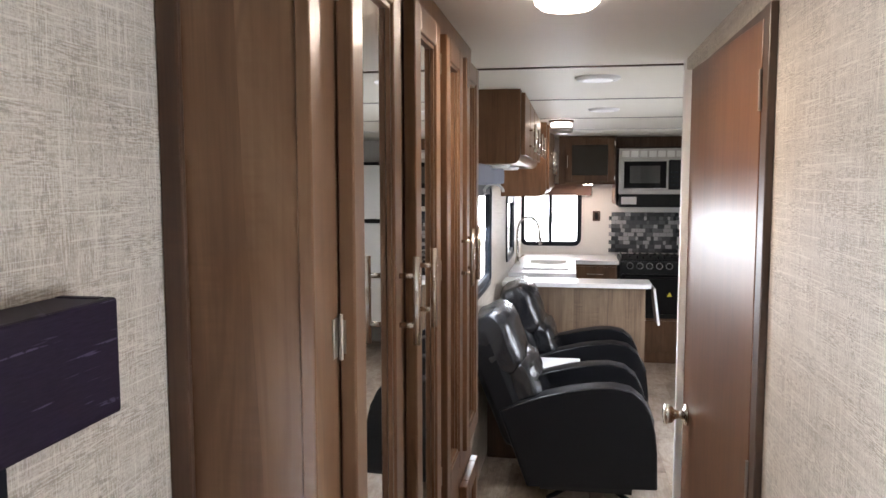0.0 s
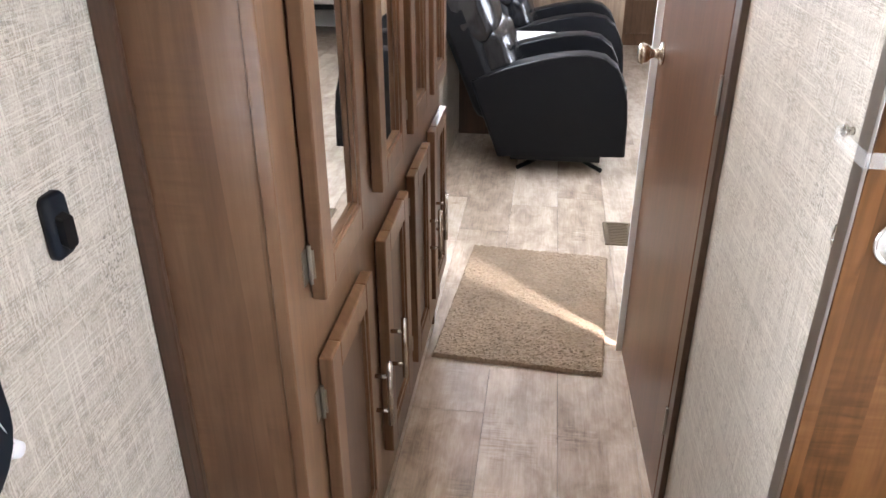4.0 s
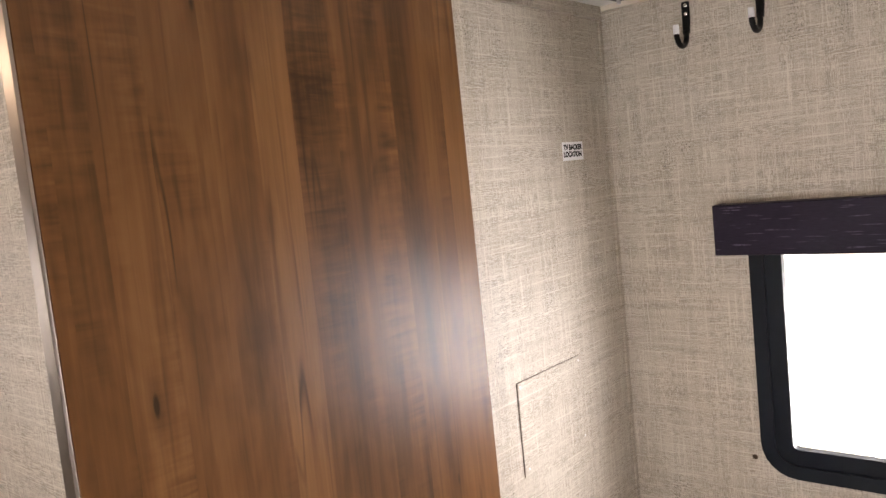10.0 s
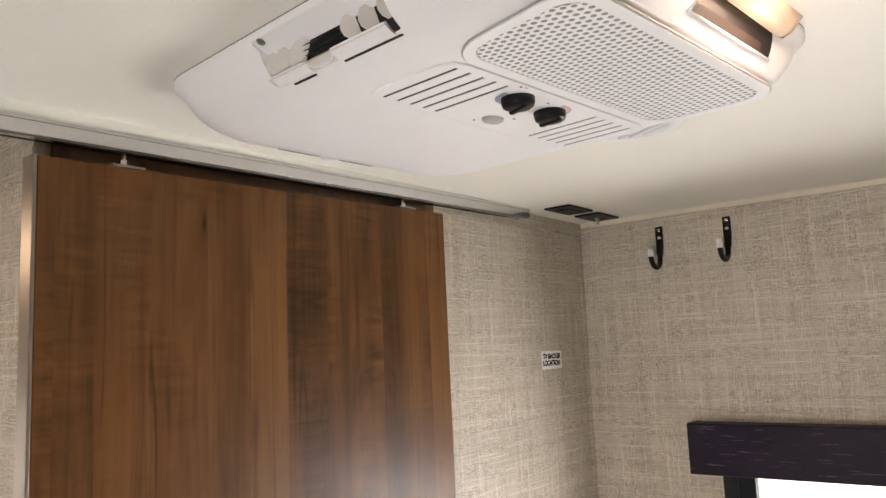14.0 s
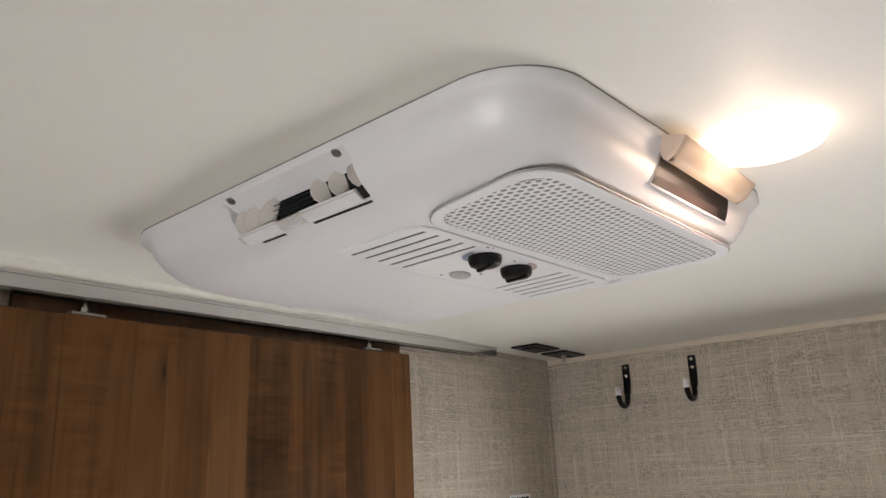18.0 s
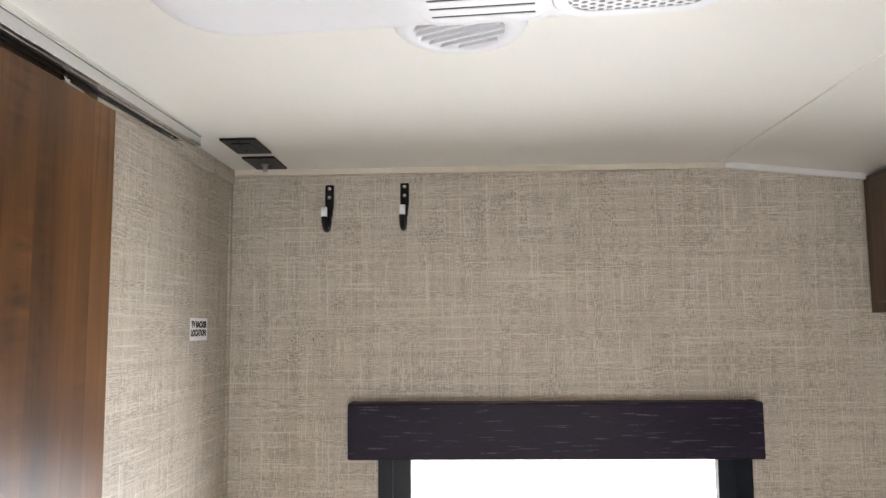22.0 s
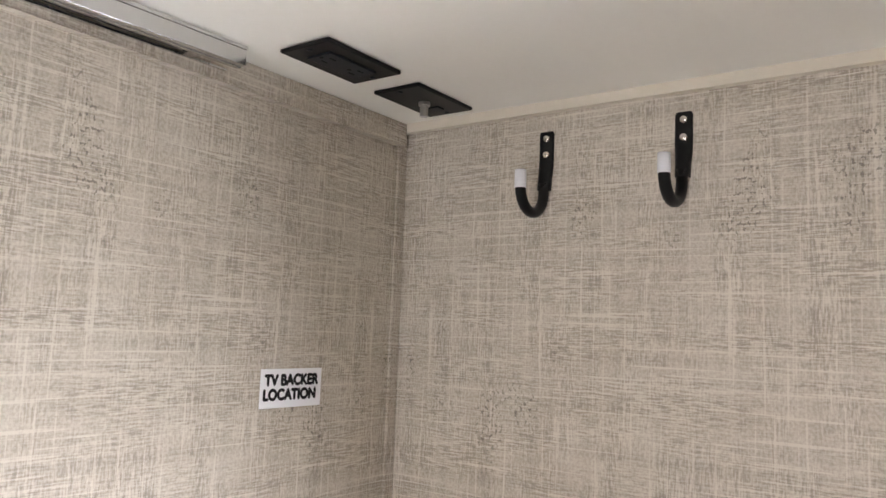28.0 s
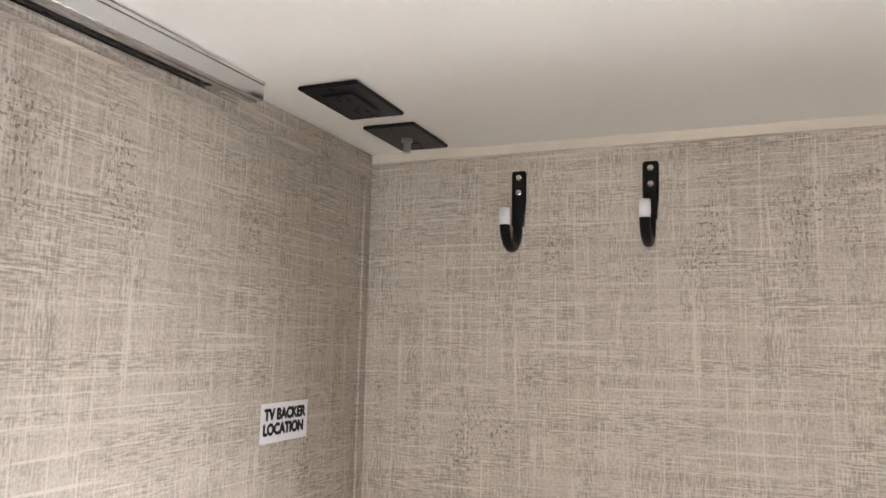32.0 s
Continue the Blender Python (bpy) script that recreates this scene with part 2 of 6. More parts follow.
def alder(name, dark, mid, light, rough, spec):
    """Printed knotty alder: uneven boards, soft streaks, curl across the darker boards, veins and small knots."""
    m, nt, b = mat_new(name)
    src = nt.nodes.new("ShaderNodeNewGeometry").outputs["Position"]
    sep = nt.nodes.new("ShaderNodeSeparateXYZ")
    nt.links.new(src, sep.inputs[0])
    u, v = math_node(nt, "ADD", sep.outputs[0], sep.outputs[1]), sep.outputs[2]
    uneven = noise_tex(nt, grain_vec(nt, u, v, 6.0, 0.06), 1, 1)
    waver = noise_tex(nt, grain_vec(nt, u, v, 9, 2.5), 1, 3)
    place = math_node(nt, "ADD", math_node(nt, "ADD", math_node(nt, "DIVIDE", u, 0.068), math_node(nt, "MULTIPLY", uneven, 2.0)), math_node(nt, "MULTIPLY", waver, 0.16))
    wh = nt.nodes.new("ShaderNodeTexWhiteNoise")
    wh.noise_dimensions = "1D"
    nt.links.new(math_node(nt, "FLOOR", place), wh.inputs["W"])
    w = math_node(nt, "MULTIPLY", wh.outputs[0], 23.0)
    gv = lambda su, sv: grain_vec(nt, u, v, su, sv, w)
    soft = noise_tex(nt, gv(24, 0.8), 1, 3, 0.55, 0.7)
    blot = noise_tex(nt, gv(7, 2.4), 1, 4, 0.62, 0.8)
    fine = noise_tex(nt, gv(190, 6), 1, 3, 0.6)
    ripple = noise_tex(nt, gv(9, 75), 1, 3, 0.55, 0.6)
    ripple_at = sharpen(nt, noise_tex(nt, gv(7, 2.6), 1, 2), 0.50, 0.66)
    curl = math_node(nt, "ADD", math_node(nt, "MULTIPLY", math_node(nt, "SUBTRACT", ripple, 0.56), ripple_at), 0.5)
    f = weighted(nt, [(wh.outputs[0], 0.28), (soft, 0.56), (blot, 0.66), (fine, 0.20), (curl, 0.62)], 0.5)
    col = ramp(nt, f, [(0.20, dark), (0.50, mid), (0.80, light)])
    vein = sharpen(nt, noise_tex(nt, gv(40, 1.9), 1, 3, 0.55, 1.0), 0.56, 0.74)
    col = mix(nt, math_node(nt, "MULTIPLY", vein, 0.52), col, dark)
    n = noise_tex(nt, gv(13, 0.9), 1, 2, 0.5, 0.5)
    off = math_node(nt, "ABSOLUTE", math_node(nt, "SUBTRACT", n, 0.5))
    at = sharpen(nt, noise_tex(nt, gv(9, 2.6), 1, 2), 0.54, 0.66)
    col = mix(nt, math_node(nt, "MULTIPLY", math_node(nt, "MULTIPLY", sharpen(nt, off, 0.016, 0.002), at), 0.75), col, tuple(c * 0.6 for c in dark))
    vor = nt.nodes.new("ShaderNodeTexVoronoi")
    vor.inputs["Scale"].default_value = 1.0
    nt.links.new(gv(15, 4.2), vor.inputs["Vector"])
    pick = nt.nodes.new("ShaderNodeSeparateXYZ")
    nt.links.new(vor.outputs["Color"], pick.inputs[0])
    some = sharpen(nt, pick.outputs[0], 0.50, 0.54)
    for reach, core, strength, tone in ((0.24, 0.03, 0.50, 0.9), (0.075, 0.04, 0.85, 0.35)):
        k = math_node(nt, "MULTIPLY", sharpen(nt, vor.outputs["Distance"], reach, core), some)
        col = mix(nt, math_node(nt, "MULTIPLY", k, strength), col, tuple(c * tone for c in dark))
    nt.links.new(col, b.inputs["Base Color"])
    b.inputs["Roughness"].default_value, b.inputs["Specular IOR Level"].default_value = rough, spec
    bump(nt, b, fine, 0.03, 0.0005)
    return m


def dashed_vinyl(name):
    """Purple-black vinyl with a fine weave and sparse pale dashes along its length."""
    m, nt, b = mat_new(name)
    _, u, sep = coords(nt)
    gv = lambda su, sv: grain_vec(nt, u, sep.outputs[2], su, sv)
    fine = noise_tex(nt, gv(60, 420), 1, 2)
    cloud = noise_tex(nt, gv(6, 12), 1, 2)
    col = ramp(nt, weighted(nt, [(fine, 0.9), (cloud, 0.5)], 0.5), [(0.2, (0.0090, 0.0055, 0.0130)), (0.8, (0.0190, 0.0125, 0.0260))])
    dash = sharpen(nt, noise_tex(nt, gv(13, 210), 1, 1), 0.64, 0.70)
    gaps = sharpen(nt, noise_tex(nt, gv(150, 210), 1, 1), 0.30, 0.50)
    col = mix(nt, math_node(nt, "MULTIPLY", math_node(nt, "MULTIPLY", dash, gaps), 0.75), col, (0.10, 0.085, 0.13))
    nt.links.new(col, b.inputs["Base Color"])
    b.inputs["Roughness"].default_value, b.inputs["Specular IOR Level"].default_value = 0.5, 0.16
    bump(nt, b, fine, 0.15, 0.0006)
    return m


def vinyl_plank(name):
    """Rustic whitewashed oak plank, a different cut on every piece."""
    m, nt, b = mat_new(name)
    src = nt.nodes.new("ShaderNodeNewGeometry").outputs["Position"]
    sep = nt.nodes.new("ShaderNodeSeparateXYZ")
    nt.links.new(src, sep.inputs[0])
    info = nt.nodes.new("ShaderNodeObjectInfo")
    r = info.outputs["Random"]
    w = math_node(nt, "MULTIPLY", r, 41.0)
    gv = lambda su, sv: grain_vec(nt, sep.outputs[0], sep.outputs[1], su, sv, w)
    wash = noise_tex(nt, gv(9, 2.6), 1, 4, 0.62, 0.6)
    patch = noise_tex(nt, gv(16, 9), 1, 4, 0.65, 0.5)
    fine = noise_tex(nt, gv(160, 9), 1, 3, 0.6)
    cut = noise_tex(nt, gv(14, 120), 1, 2)
    cut_at = sharpen(nt, noise_tex(nt, gv(7, 5), 1, 2), 0.55, 0.68)
    cu = math_node(nt, "ADD", math_node(nt, "MULTIPLY", math_node(nt, "SUBTRACT", cut, 0.5), cut_at), 0.5)
    f = weighted(nt, [(r, 0.28), (wash, 0.85), (patch, 0.70), (fine, 0.34), (cu, 0.7)], 0.5)
    col = ramp(nt, f, [(0.16, (0.170, 0.125, 0.092)), (0.42, (0.35, 0.270, 0.203)), (0.60, (0.467, 0.386, 0.309)), (0.85, (0.60, 0.54, 0.47))])
    vor = nt.nodes.new("ShaderNodeTexVoronoi")
    vor.inputs["Scale"].default_value = 1.0
    nt.links.new(gv(8, 4), vor.inputs["Vector"])
    k = math_node(nt, "MULTIPLY", sharpen(nt, vor.outputs["Distance"], 0.16, 0.03), sharpen(nt, patch, 0.45, 0.62))
    col = mix(nt, math_node(nt, "MULTIPLY", k, 0.6), col, (0.09, 0.065, 0.048))
    nt.links.new(col, b.inputs["Base Color"])
    nt.links.new(sharpen(nt, wash, -0.9, 1.9), b.inputs["Roughness"])
    bump(nt, b, f, 0.10, 0.0008)
    return m


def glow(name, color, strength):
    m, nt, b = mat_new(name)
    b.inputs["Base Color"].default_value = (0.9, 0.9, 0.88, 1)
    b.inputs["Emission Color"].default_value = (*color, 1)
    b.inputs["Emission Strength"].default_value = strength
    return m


def glass_mat(name, tint=(1, 1, 1), rough=0.0):
    m, nt, b = mat_new(name)
    b.inputs["Base Color"].default_value = (*tint, 1)
    b.inputs["Transmission Weight"].default_value = 1
    b.inputs["Roughness"].default_value, b.inputs["IOR"].default_value = rough, 1.45
    return m


TONES = [(0.14, (0.305, 0.263, 0.212)), (0.36, (0.418, 0.369, 0.304)), (0.56, (0.505, 0.452, 0.378)), (0.84, (0.605, 0.552, 0.472))]
M_PAPER = linen("linen_wallpaper", TONES)
M_CEIL = plain("ceiling_white", (0.82, 0.81, 0.75), 0.5, 0, 0.015, 120, 0.04)
M_SDOOR = alder("door_wood", (0.032, 0.0125, 0.0042), (0.104, 0.0430, 0.0145), (0.174, 0.0805, 0.0305), 0.34, 0.20)
M_CAB = wood("cabinet_wood", (0.070, 0.0340, 0.0180), (0.146, 0.0780, 0.0415), (0.215, 0.126, 0.072), 0.34, spec=0.3, relief=0.03, col_w=0.13, tone=0.14, knots=0.15, streaks=0.46, figure=0.34)
M_BDOOR = wood("bath_door_wood", (0.058, 0.022, 0.009), (0.124, 0.050, 0.021), (0.180, 0.082, 0.039), 0.30, spec=0.30, relief=0.01, col_w=0.12, tone=0.22, knots=0.2, streaks=0.6)
M_CABDARK = wood("cabinet_wood_dark", (0.032, 0.014, 0.007), (0.058, 0.027, 0.014), (0.092, 0.048, 0.027), 0.38, col_w=0.16, tone=0.15, knots=0.2)
M_PALE = wood("pale_oak", (0.105, 0.066, 0.040), (0.180, 0.120, 0.076), (0.255, 0.180, 0.118), 0.42, col_w=0.1, tone=0.25, knots=0.3)
M_PLANK = vinyl_plank("floor_vinyl")
M_VAL = dashed_vinyl("valance_vinyl")
M_ALU = plain("brushed_aluminium", (0.42, 0.42, 0.42), 0.42, 1.0, 0.05, 200)
M_EDGE = plain("bronze_grey_edge", (0.30, 0.255, 0.22), 0.38, 1.0, 0.10, 30)
M_RAIL = plain("rail_aluminium", (0.66, 0.66, 0.66), 0.20, 1.0, 0.05, 200)
M_HINGE = plain("hinge_nickel", (0.42, 0.38, 0.33), 0.35, 1.0, 0.05, 100, 0)
M_CHROME = plain("satin_nickel", (0.66, 0.63, 0.58), 0.22, 1.0, 0.03, 100, 0)
M_BLACK = plain("black_plastic", (0.006, 0.006, 0.0065), 0.40, 0, 0.2)
M_FRAME = plain("black_window_frame", (0.0055, 0.0085, 0.0135), 0.38, 0, 0.2)
for _m in (M_BLACK, M_FRAME):
    _m.node_tree.nodes["Principled BSDF"].inputs["Specular IOR Level"].default_value = 0.22
M_WHITE = plain("white_plastic", (0.84, 0.85, 0.87), 0.32, 0, 0.015, 90, 0.02)
# the white plastic toned warm grey: shading of vanes and tray put into colour
M_VANE = plain("vane_shade_plastic", (0.66, 0.625, 0.59), 0.4, 0, 0.02, 90, 0.02)
M_TRIMW = plain("white_trim", (0.74, 0.74, 0.73), 0.4, 0, 0.03)
M_CREAM = plain("cream_trim", (0.66, 0.60, 0.50), 0.5, 0, 0.05)
# near-black for hidden backings and for shade painted in slots and outlets
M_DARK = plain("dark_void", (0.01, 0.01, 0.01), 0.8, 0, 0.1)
M_LEATHER = plain("black_leather", (0.0050, 0.0050, 0.0060), 0.42, 0, 0.06, 90, 0.03)
M_LEATHER.node_tree.nodes["Principled BSDF"].inputs["Specular IOR Level"].default_value = 0.13
M_CUSHION = plain("black_cushion_leather", (0.0056, 0.0058, 0.0076), 0.27, 0, 0.06, 90, 0.05)
M_CUSHION.node_tree.nodes["Principled BSDF"].inputs["Specular IOR Level"].default_value = 0.55
M_COUNTER = plain("white_counter", (0.74, 0.74, 0.73), 0.25, 0, 0.04, 30, 0)
M_STEEL = plain("stainless_steel", (0.55, 0.55, 0.54), 0.3, 1.0, 0.06, 150)
M_TRIMKIT = plain("dull_steel", (0.36, 0.35, 0.34), 0.34, 1.0, 0.06, 150)
M_OVEN = plain("oven_glass", (0.005, 0.005, 0.0055), 0.35)
M_SMOKED = plain("smoked_pane", (0.075, 0.068, 0.058), 0.35)
for _m in (M_OVEN, M_SMOKED):
    _m.node_tree.nodes["Principled BSDF"].inputs["Specular IOR Level"].default_value = 0.12
M_MIRROR = plain("mirror", (0.88, 0.90, 0.90), 0.015, 1.0, 0.0, 5, 0)
M_GLASS = glass_mat("window_glass")
M_CLEAR, _nt, _b = mat_new("clear_vinyl")
_b.inputs["Base Color"].default_value, _b.inputs["Roughness"].default_value = (0.9, 0.88, 0.85, 1), 0.15
_b.inputs["Alpha"].default_value = 0.14
M_MAT = plain("tan_pile", (0.275, 0.205, 0.142), 0.95, 0, 0.3, 90, 0.6)
M_QUILT = plain("white_quilt", (0.72, 0.73, 0.76), 0.9, 0, 0.1, 25, 0.3)
M_DOME = glow("lit_dome", (1.0, 0.88, 0.80), 11.0)
M_FLAP, _nt, _b = mat_new("thin_white_plastic")
_b.inputs["Base Color"].default_value, _b.inputs["Roughness"].default_value = (0.8, 0.79, 0.77, 1), 0.35
_tr = nd(_nt, "ShaderNodeBsdfTranslucent", Color=(0.85, 0.66, 0.46, 1))
_mx = nd(_nt, "ShaderNodeMixShader", Fac=0.45)
_nt.links.new(_b.outputs[0], _mx.inputs[1])
_nt.links.new(_tr.outputs[0], _mx.inputs[2])
_nt.links.new(_mx.outputs[0], _nt.nodes["Material Output"].inputs[0])
M_GROUND = plain("concrete_yard", (0.42, 0.41, 0.39), 0.9, 0, 0.15, 6, 0.2)
# self-lit white for the outdoor boards, in place of daylight out there
M_OUT = glow("outdoor_glow", (0.95, 0.98, 1.0), 2.6)
M_PANEL = plain("pale_panel", (0.74, 0.73, 0.70), 0.5, 0, 0.03)

# ---- mesh helpers ----
ORIGIN = {}


def link_mesh(name, bm, mat, smooth=False):
    me = bpy.data.meshes.new(name)
    bmesh.ops.recalc_face_normals(bm, faces=bm.faces)
    bm.to_mesh(me)
    bm.free()
    for mm in (mat if isinstance(mat, (list, tuple)) else [mat]):
        me.materials.append(mm)
    if smooth:
        for p in me.polygons:
            p.use_smooth = True
    return new(name, me)


def thing(name, base, label, category, group=""):
    ob = new(name)
    ob.empty_display_size = 0.05
    ob.location = base
    ORIGIN[ob] = Vector(base)
    return tagged(ob, label, category, group)


def part(name, bm, mat, parent=None, label="", smooth=False):
    """Links a bmesh in world coordinates as one mesh, under its parent."""
    base = ORIGIN.get(parent, Vector())
    if base.length:
        bmesh.ops.translate(bm, verts=bm.verts, vec=-base)
    ob = link_mesh(name, bm, mat, smooth)
    if parent:
        ob.parent = parent
        ORIGIN[ob] = base
    if label:
        tagged(ob, label)
    return ob


def solo(name, bm, mat, label, category="", group="", kind="", smooth=False):
    ob = link_mesh(name, bm, mat, smooth)
    return tagged(ob, label, category, group, kind)


def bbox(x0, x1, y0, y1, z0, z1, bevel=0.0, seg=2, bm=None):
    own = bmesh.new()
    r = bmesh.ops.create_cube(own, size=1)
    bmesh.ops.scale(own, verts=own.verts, vec=(x1 - x0, y1 - y0, z1 - z0))
    bmesh.ops.translate(own, verts=own.verts, vec=((x0 + x1) / 2, (y0 + y1) / 2, (z0 + z1) / 2))
    if bevel:
        bmesh.ops.bevel(own, geom=list(own.edges), offset=bevel, segments=seg, affect="EDGES", profile=0.5)
    if bm is None:
        return own
    join(bm, own)
    return bm


def join(bm, other):
    me = bpy.data.meshes.new("tmp")
    other.to_mesh(me)
    other.free()
    bm.from_mesh(me)
    bpy.data.meshes.remove(me)
    return bm


def cyl(p0, p1, r0, r1=None, n=20, cap=True):
    p0, p1 = Vector(p0), Vector(p1)
    bm = bmesh.new()
    d = p1 - p0
    bmesh.ops.create_cone(bm, cap_ends=cap, segments=n, radius1=r0, radius2=r0 if r1 is None else r1, depth=d.length)
    q = d.to_track_quat("Z", "Y").to_matrix().to_4x4()
    bm.transform(Matrix.Translation((p0 + p1) / 2) @ q)
    return bm


def tube(points, r, n=10, radii=None):
    """A round bar along points."""
    pts = [Vector(p) for p in points]
    bm = bmesh.new()
    rings = []
    up = Vector((0.123, 0.31, 0.94)).normalized()
    for i, p in enumerate(pts):
        d = (pts[min(i + 1, len(pts) - 1)] - pts[max(i - 1, 0)]).normalized()
        a = d.cross(up).normalized()
        b = a.cross(d).normalized()
        up = b
        rr = radii[i] if radii else r
        rings.append([bm.verts.new(p + (a * math.cos(t) + b * math.sin(t)) * rr) for t in [2 * math.pi * k / n for k in range(n)]])
    for A, B in zip(rings, rings[1:]):
        for k in range(n):
            bm.faces.new((A[k], A[(k + 1) % n], B[(k + 1) % n], B[k]))
    bm.faces.new(rings[0])
    bm.faces.new(rings[-1])
    return bm


def rrect(w, h, r, n=6):
    """Outline of a rounded rectangle round the origin."""
    out = []
    for cx, cy, a0 in ((w / 2 - r, h / 2 - r, 0), (-w / 2 + r, h / 2 - r, 90), (-w / 2 + r, -h / 2 + r, 180), (w / 2 - r, -h / 2 + r, 270)):
        for k in range(n + 1):
            a = radians(a0 + 90 * k / n)
            out.append((cx + r * math.cos(a), cy + r * math.sin(a)))
    return out


def loft(loops, cap0=True, cap1=True):
    bm = bmesh.new()
    rows = [[bm.verts.new(p) for p in lp] for lp in loops]
    n = len(rows[0])
    for A, B in zip(rows, rows[1:]):
        for k in range(n):
            bm.faces.new((A[k], A[(k + 1) % n], B[(k + 1) % n], B[k]))
    if cap0:
        bm.faces.new(rows[0])
    if cap1:
        bm.faces.new(rows[-1])
    return bm


def strip(rows, thick=None):
    """An open sheet through rows of points; thick pushes a second skin along a vector."""
    bm = bmesh.new()
    vs = [[bm.verts.new(p) for p in r] for r in rows]
    for A, B in zip(vs, vs[1:]):
        for k in range(len(A) - 1):
            bm.faces.new((A[k], A[k + 1], B[k + 1], B[k]))
    if thick:
        bmesh.ops.solidify(bm, geom=bm.faces[:], thickness=thick)
    return bm


def ring_frame(axis, c, u0, u1, v0, v1, r, width, d0, d1):
    """A rounded window frame in the plane axis = c, from depth d0 to d1."""
    cu, cv = (u0 + u1) / 2, (v0 + v1) / 2
    outer = rrect(u1 - u0, v1 - v0, r)
    inner = rrect(u1 - u0 - 2 * width, v1 - v0 - 2 * width, max(0.01, r - width))

    def P(p, d):
        return (c + d, cu + p[0], cv + p[1]) if axis == "x" else (cu + p[0], c + d, cv + p[1])
    loops = [[P(p, d0) for p in outer], [P(p, d1) for p in outer], [P(p, d1) for p in inner], [P(p, d0) for p in inner], [P(p, d0) for p in outer]]
    bm = loft(loops, False, False)
    bmesh.ops.remove_doubles(bm, verts=bm.verts, dist=1e-5)
    return bm


def wall_with_holes(axis, c0, c1, u0, u1, v0, v1, holes):
    """A wall slab with square openings (ua, ub, va, vb) through it."""
    us = sorted({u0, u1, *[h[0] for h in holes], *[h[1] for h in holes]})
    vs = sorted({v0, v1, *[h[2] for h in holes], *[h[3] for h in holes]})
    bm = bmesh.new()
    for ua, ub in zip(us, us[1:]):
        for va, vb in zip(vs, vs[1:]):
            if any(h[0] - 1e-6 <= ua and ub <= h[1] + 1e-6 and h[2] - 1e-6 <= va and vb <= h[3] + 1e-6 for h in holes):
                continue
            if axis == "x":
                bbox(c0, c1, ua, ub, va, vb, bm=bm)
            else:
                bbox(ua, ub, c0, c1, va, vb, bm=bm)
    bmesh.ops.remove_doubles(bm, verts=bm.verts, dist=1e-5)
    # drop the inner faces that two cells share
    seen = {}
    for f in list(bm.faces):
        seen.setdefault(tuple(round(v, 4) for v in f.calc_center_median()), []).append(f)
    bmesh.ops.delete(bm, geom=[f for fs in seen.values() if len(fs) > 1 for f in fs], context="FACES")
    return bm


def structure(name, bm, mat, label, category="wall"):
    return solo(name, bm, mat, label, category, "", "structure")


# ---- structure ----
WIN_R = (0.225, 0.975, 0.90, 1.50)       # y0 y1 z0 z1 of the bedroom window frames
WIN_L = (0.225, 0.99, 0.90, 1.49)
WIN_LIV = (3.00, 4.95, 1.00, 1.60)
WIN_SINK = (6.05, 6.75, 1.00, 1.50)
WIN_RIGHT = (3.90, 5.30, 0.90, 1.60)


def opening(w, e=0.02):
    return (w[0] + e, w[1] - e, w[2] + e, w[3] - e)


structure("floor", bbox(XL - 0.3, XR + 0.3, YF - 0.3, YK + 0.3, -0.10, -0.012), M_DARK, "dark subfloor under vinyl planks", "floor")
structure("wall_left", wall_with_holes("x", XL - 0.03, XL, YF - 0.06, YK + 0.06, 0, ZC + 0.02, [opening(WIN_L), opening(WIN_LIV), opening(WIN_SINK)]), M_PAPER, "long side wall in cream linen wallpaper")
structure("wall_right", wall_with_holes("x", XR, XR + 0.03, YF - 0.06, YK + 0.06, 0, ZC + 0.02, [opening(WIN_R), opening(WIN_RIGHT)]), M_PAPER, "side wall with bedroom window in cream linen wallpaper")
structure("wall_front", bbox(XL, XR, YF - 0.06, YF, 0, ZC), M_PAPER, "nose wall behind the bed head in linen wallpaper")
structure("wall_rear", wall_with_holes("y", YK, YK + 0.06, XL, XR, 0, ZC + 0.02, [(0.09, 0.63, 1.01, 1.565)]), M_PANEL, "kitchen rear wall in pale smooth panel")
structure("wall_partition", bbox(XC, XR, YB, YB + 0.04, 0, ZC), M_PAPER, "bedroom partition in cream linen wallpaper")
DOOR_Y0, DOOR_Y1, DOOR_Z = 1.93, 2.605, 1.91
structure("wall_corridor", wall_with_holes("x", XC, XC + 0.04, YB + 0.04, YE, 0, ZC, [(DOOR_Y0, DOOR_Y1, 0, DOOR_Z)]), M_PAPER, "corridor wall with bathroom doorway, cream wallpaper")
structure("wall_bathroom", bbox(XC, XR, YE - 0.04, YE, 0, ZC), M_PANEL, "bathroom wall towards the living area, white panel")

# ceiling with an assumed, unseen bathroom skylight left open, and a front part that slopes down
SKYL = (1.45, 1.90, 1.68, 2.08)
cb = bmesh.new()
for a in ((XL - 0.06, XR + 0.06, 0.25, SKYL[2]), (XL - 0.06, SKYL[0], SKYL[2], SKYL[3]), (SKYL[1], XR + 0.06, SKYL[2], SKYL[3]), (XL - 0.06, XR + 0.06, SKYL[3], YK + 0.06)):
    bbox(a[0], a[1], a[2], a[3], ZC, ZC + 0.05, bm=cb)
structure("ceiling", cb, M_CEIL, "flat white vinyl ceiling panels", "ceiling")
sl = bmesh.new()
vs = [sl.verts.new(p) for p in ((XL - 0.06, 0.25, ZC), (XR + 0.06, 0.25, ZC), (XR + 0.06, YF - 0.06, ZC - 0.115), (XL - 0.06, YF - 0.06, ZC - 0.115))]
top = [sl.verts.new(v.co + Vector((0, 0, 0.05))) for v in vs]
sl.faces.new(vs), sl.faces.new(top)
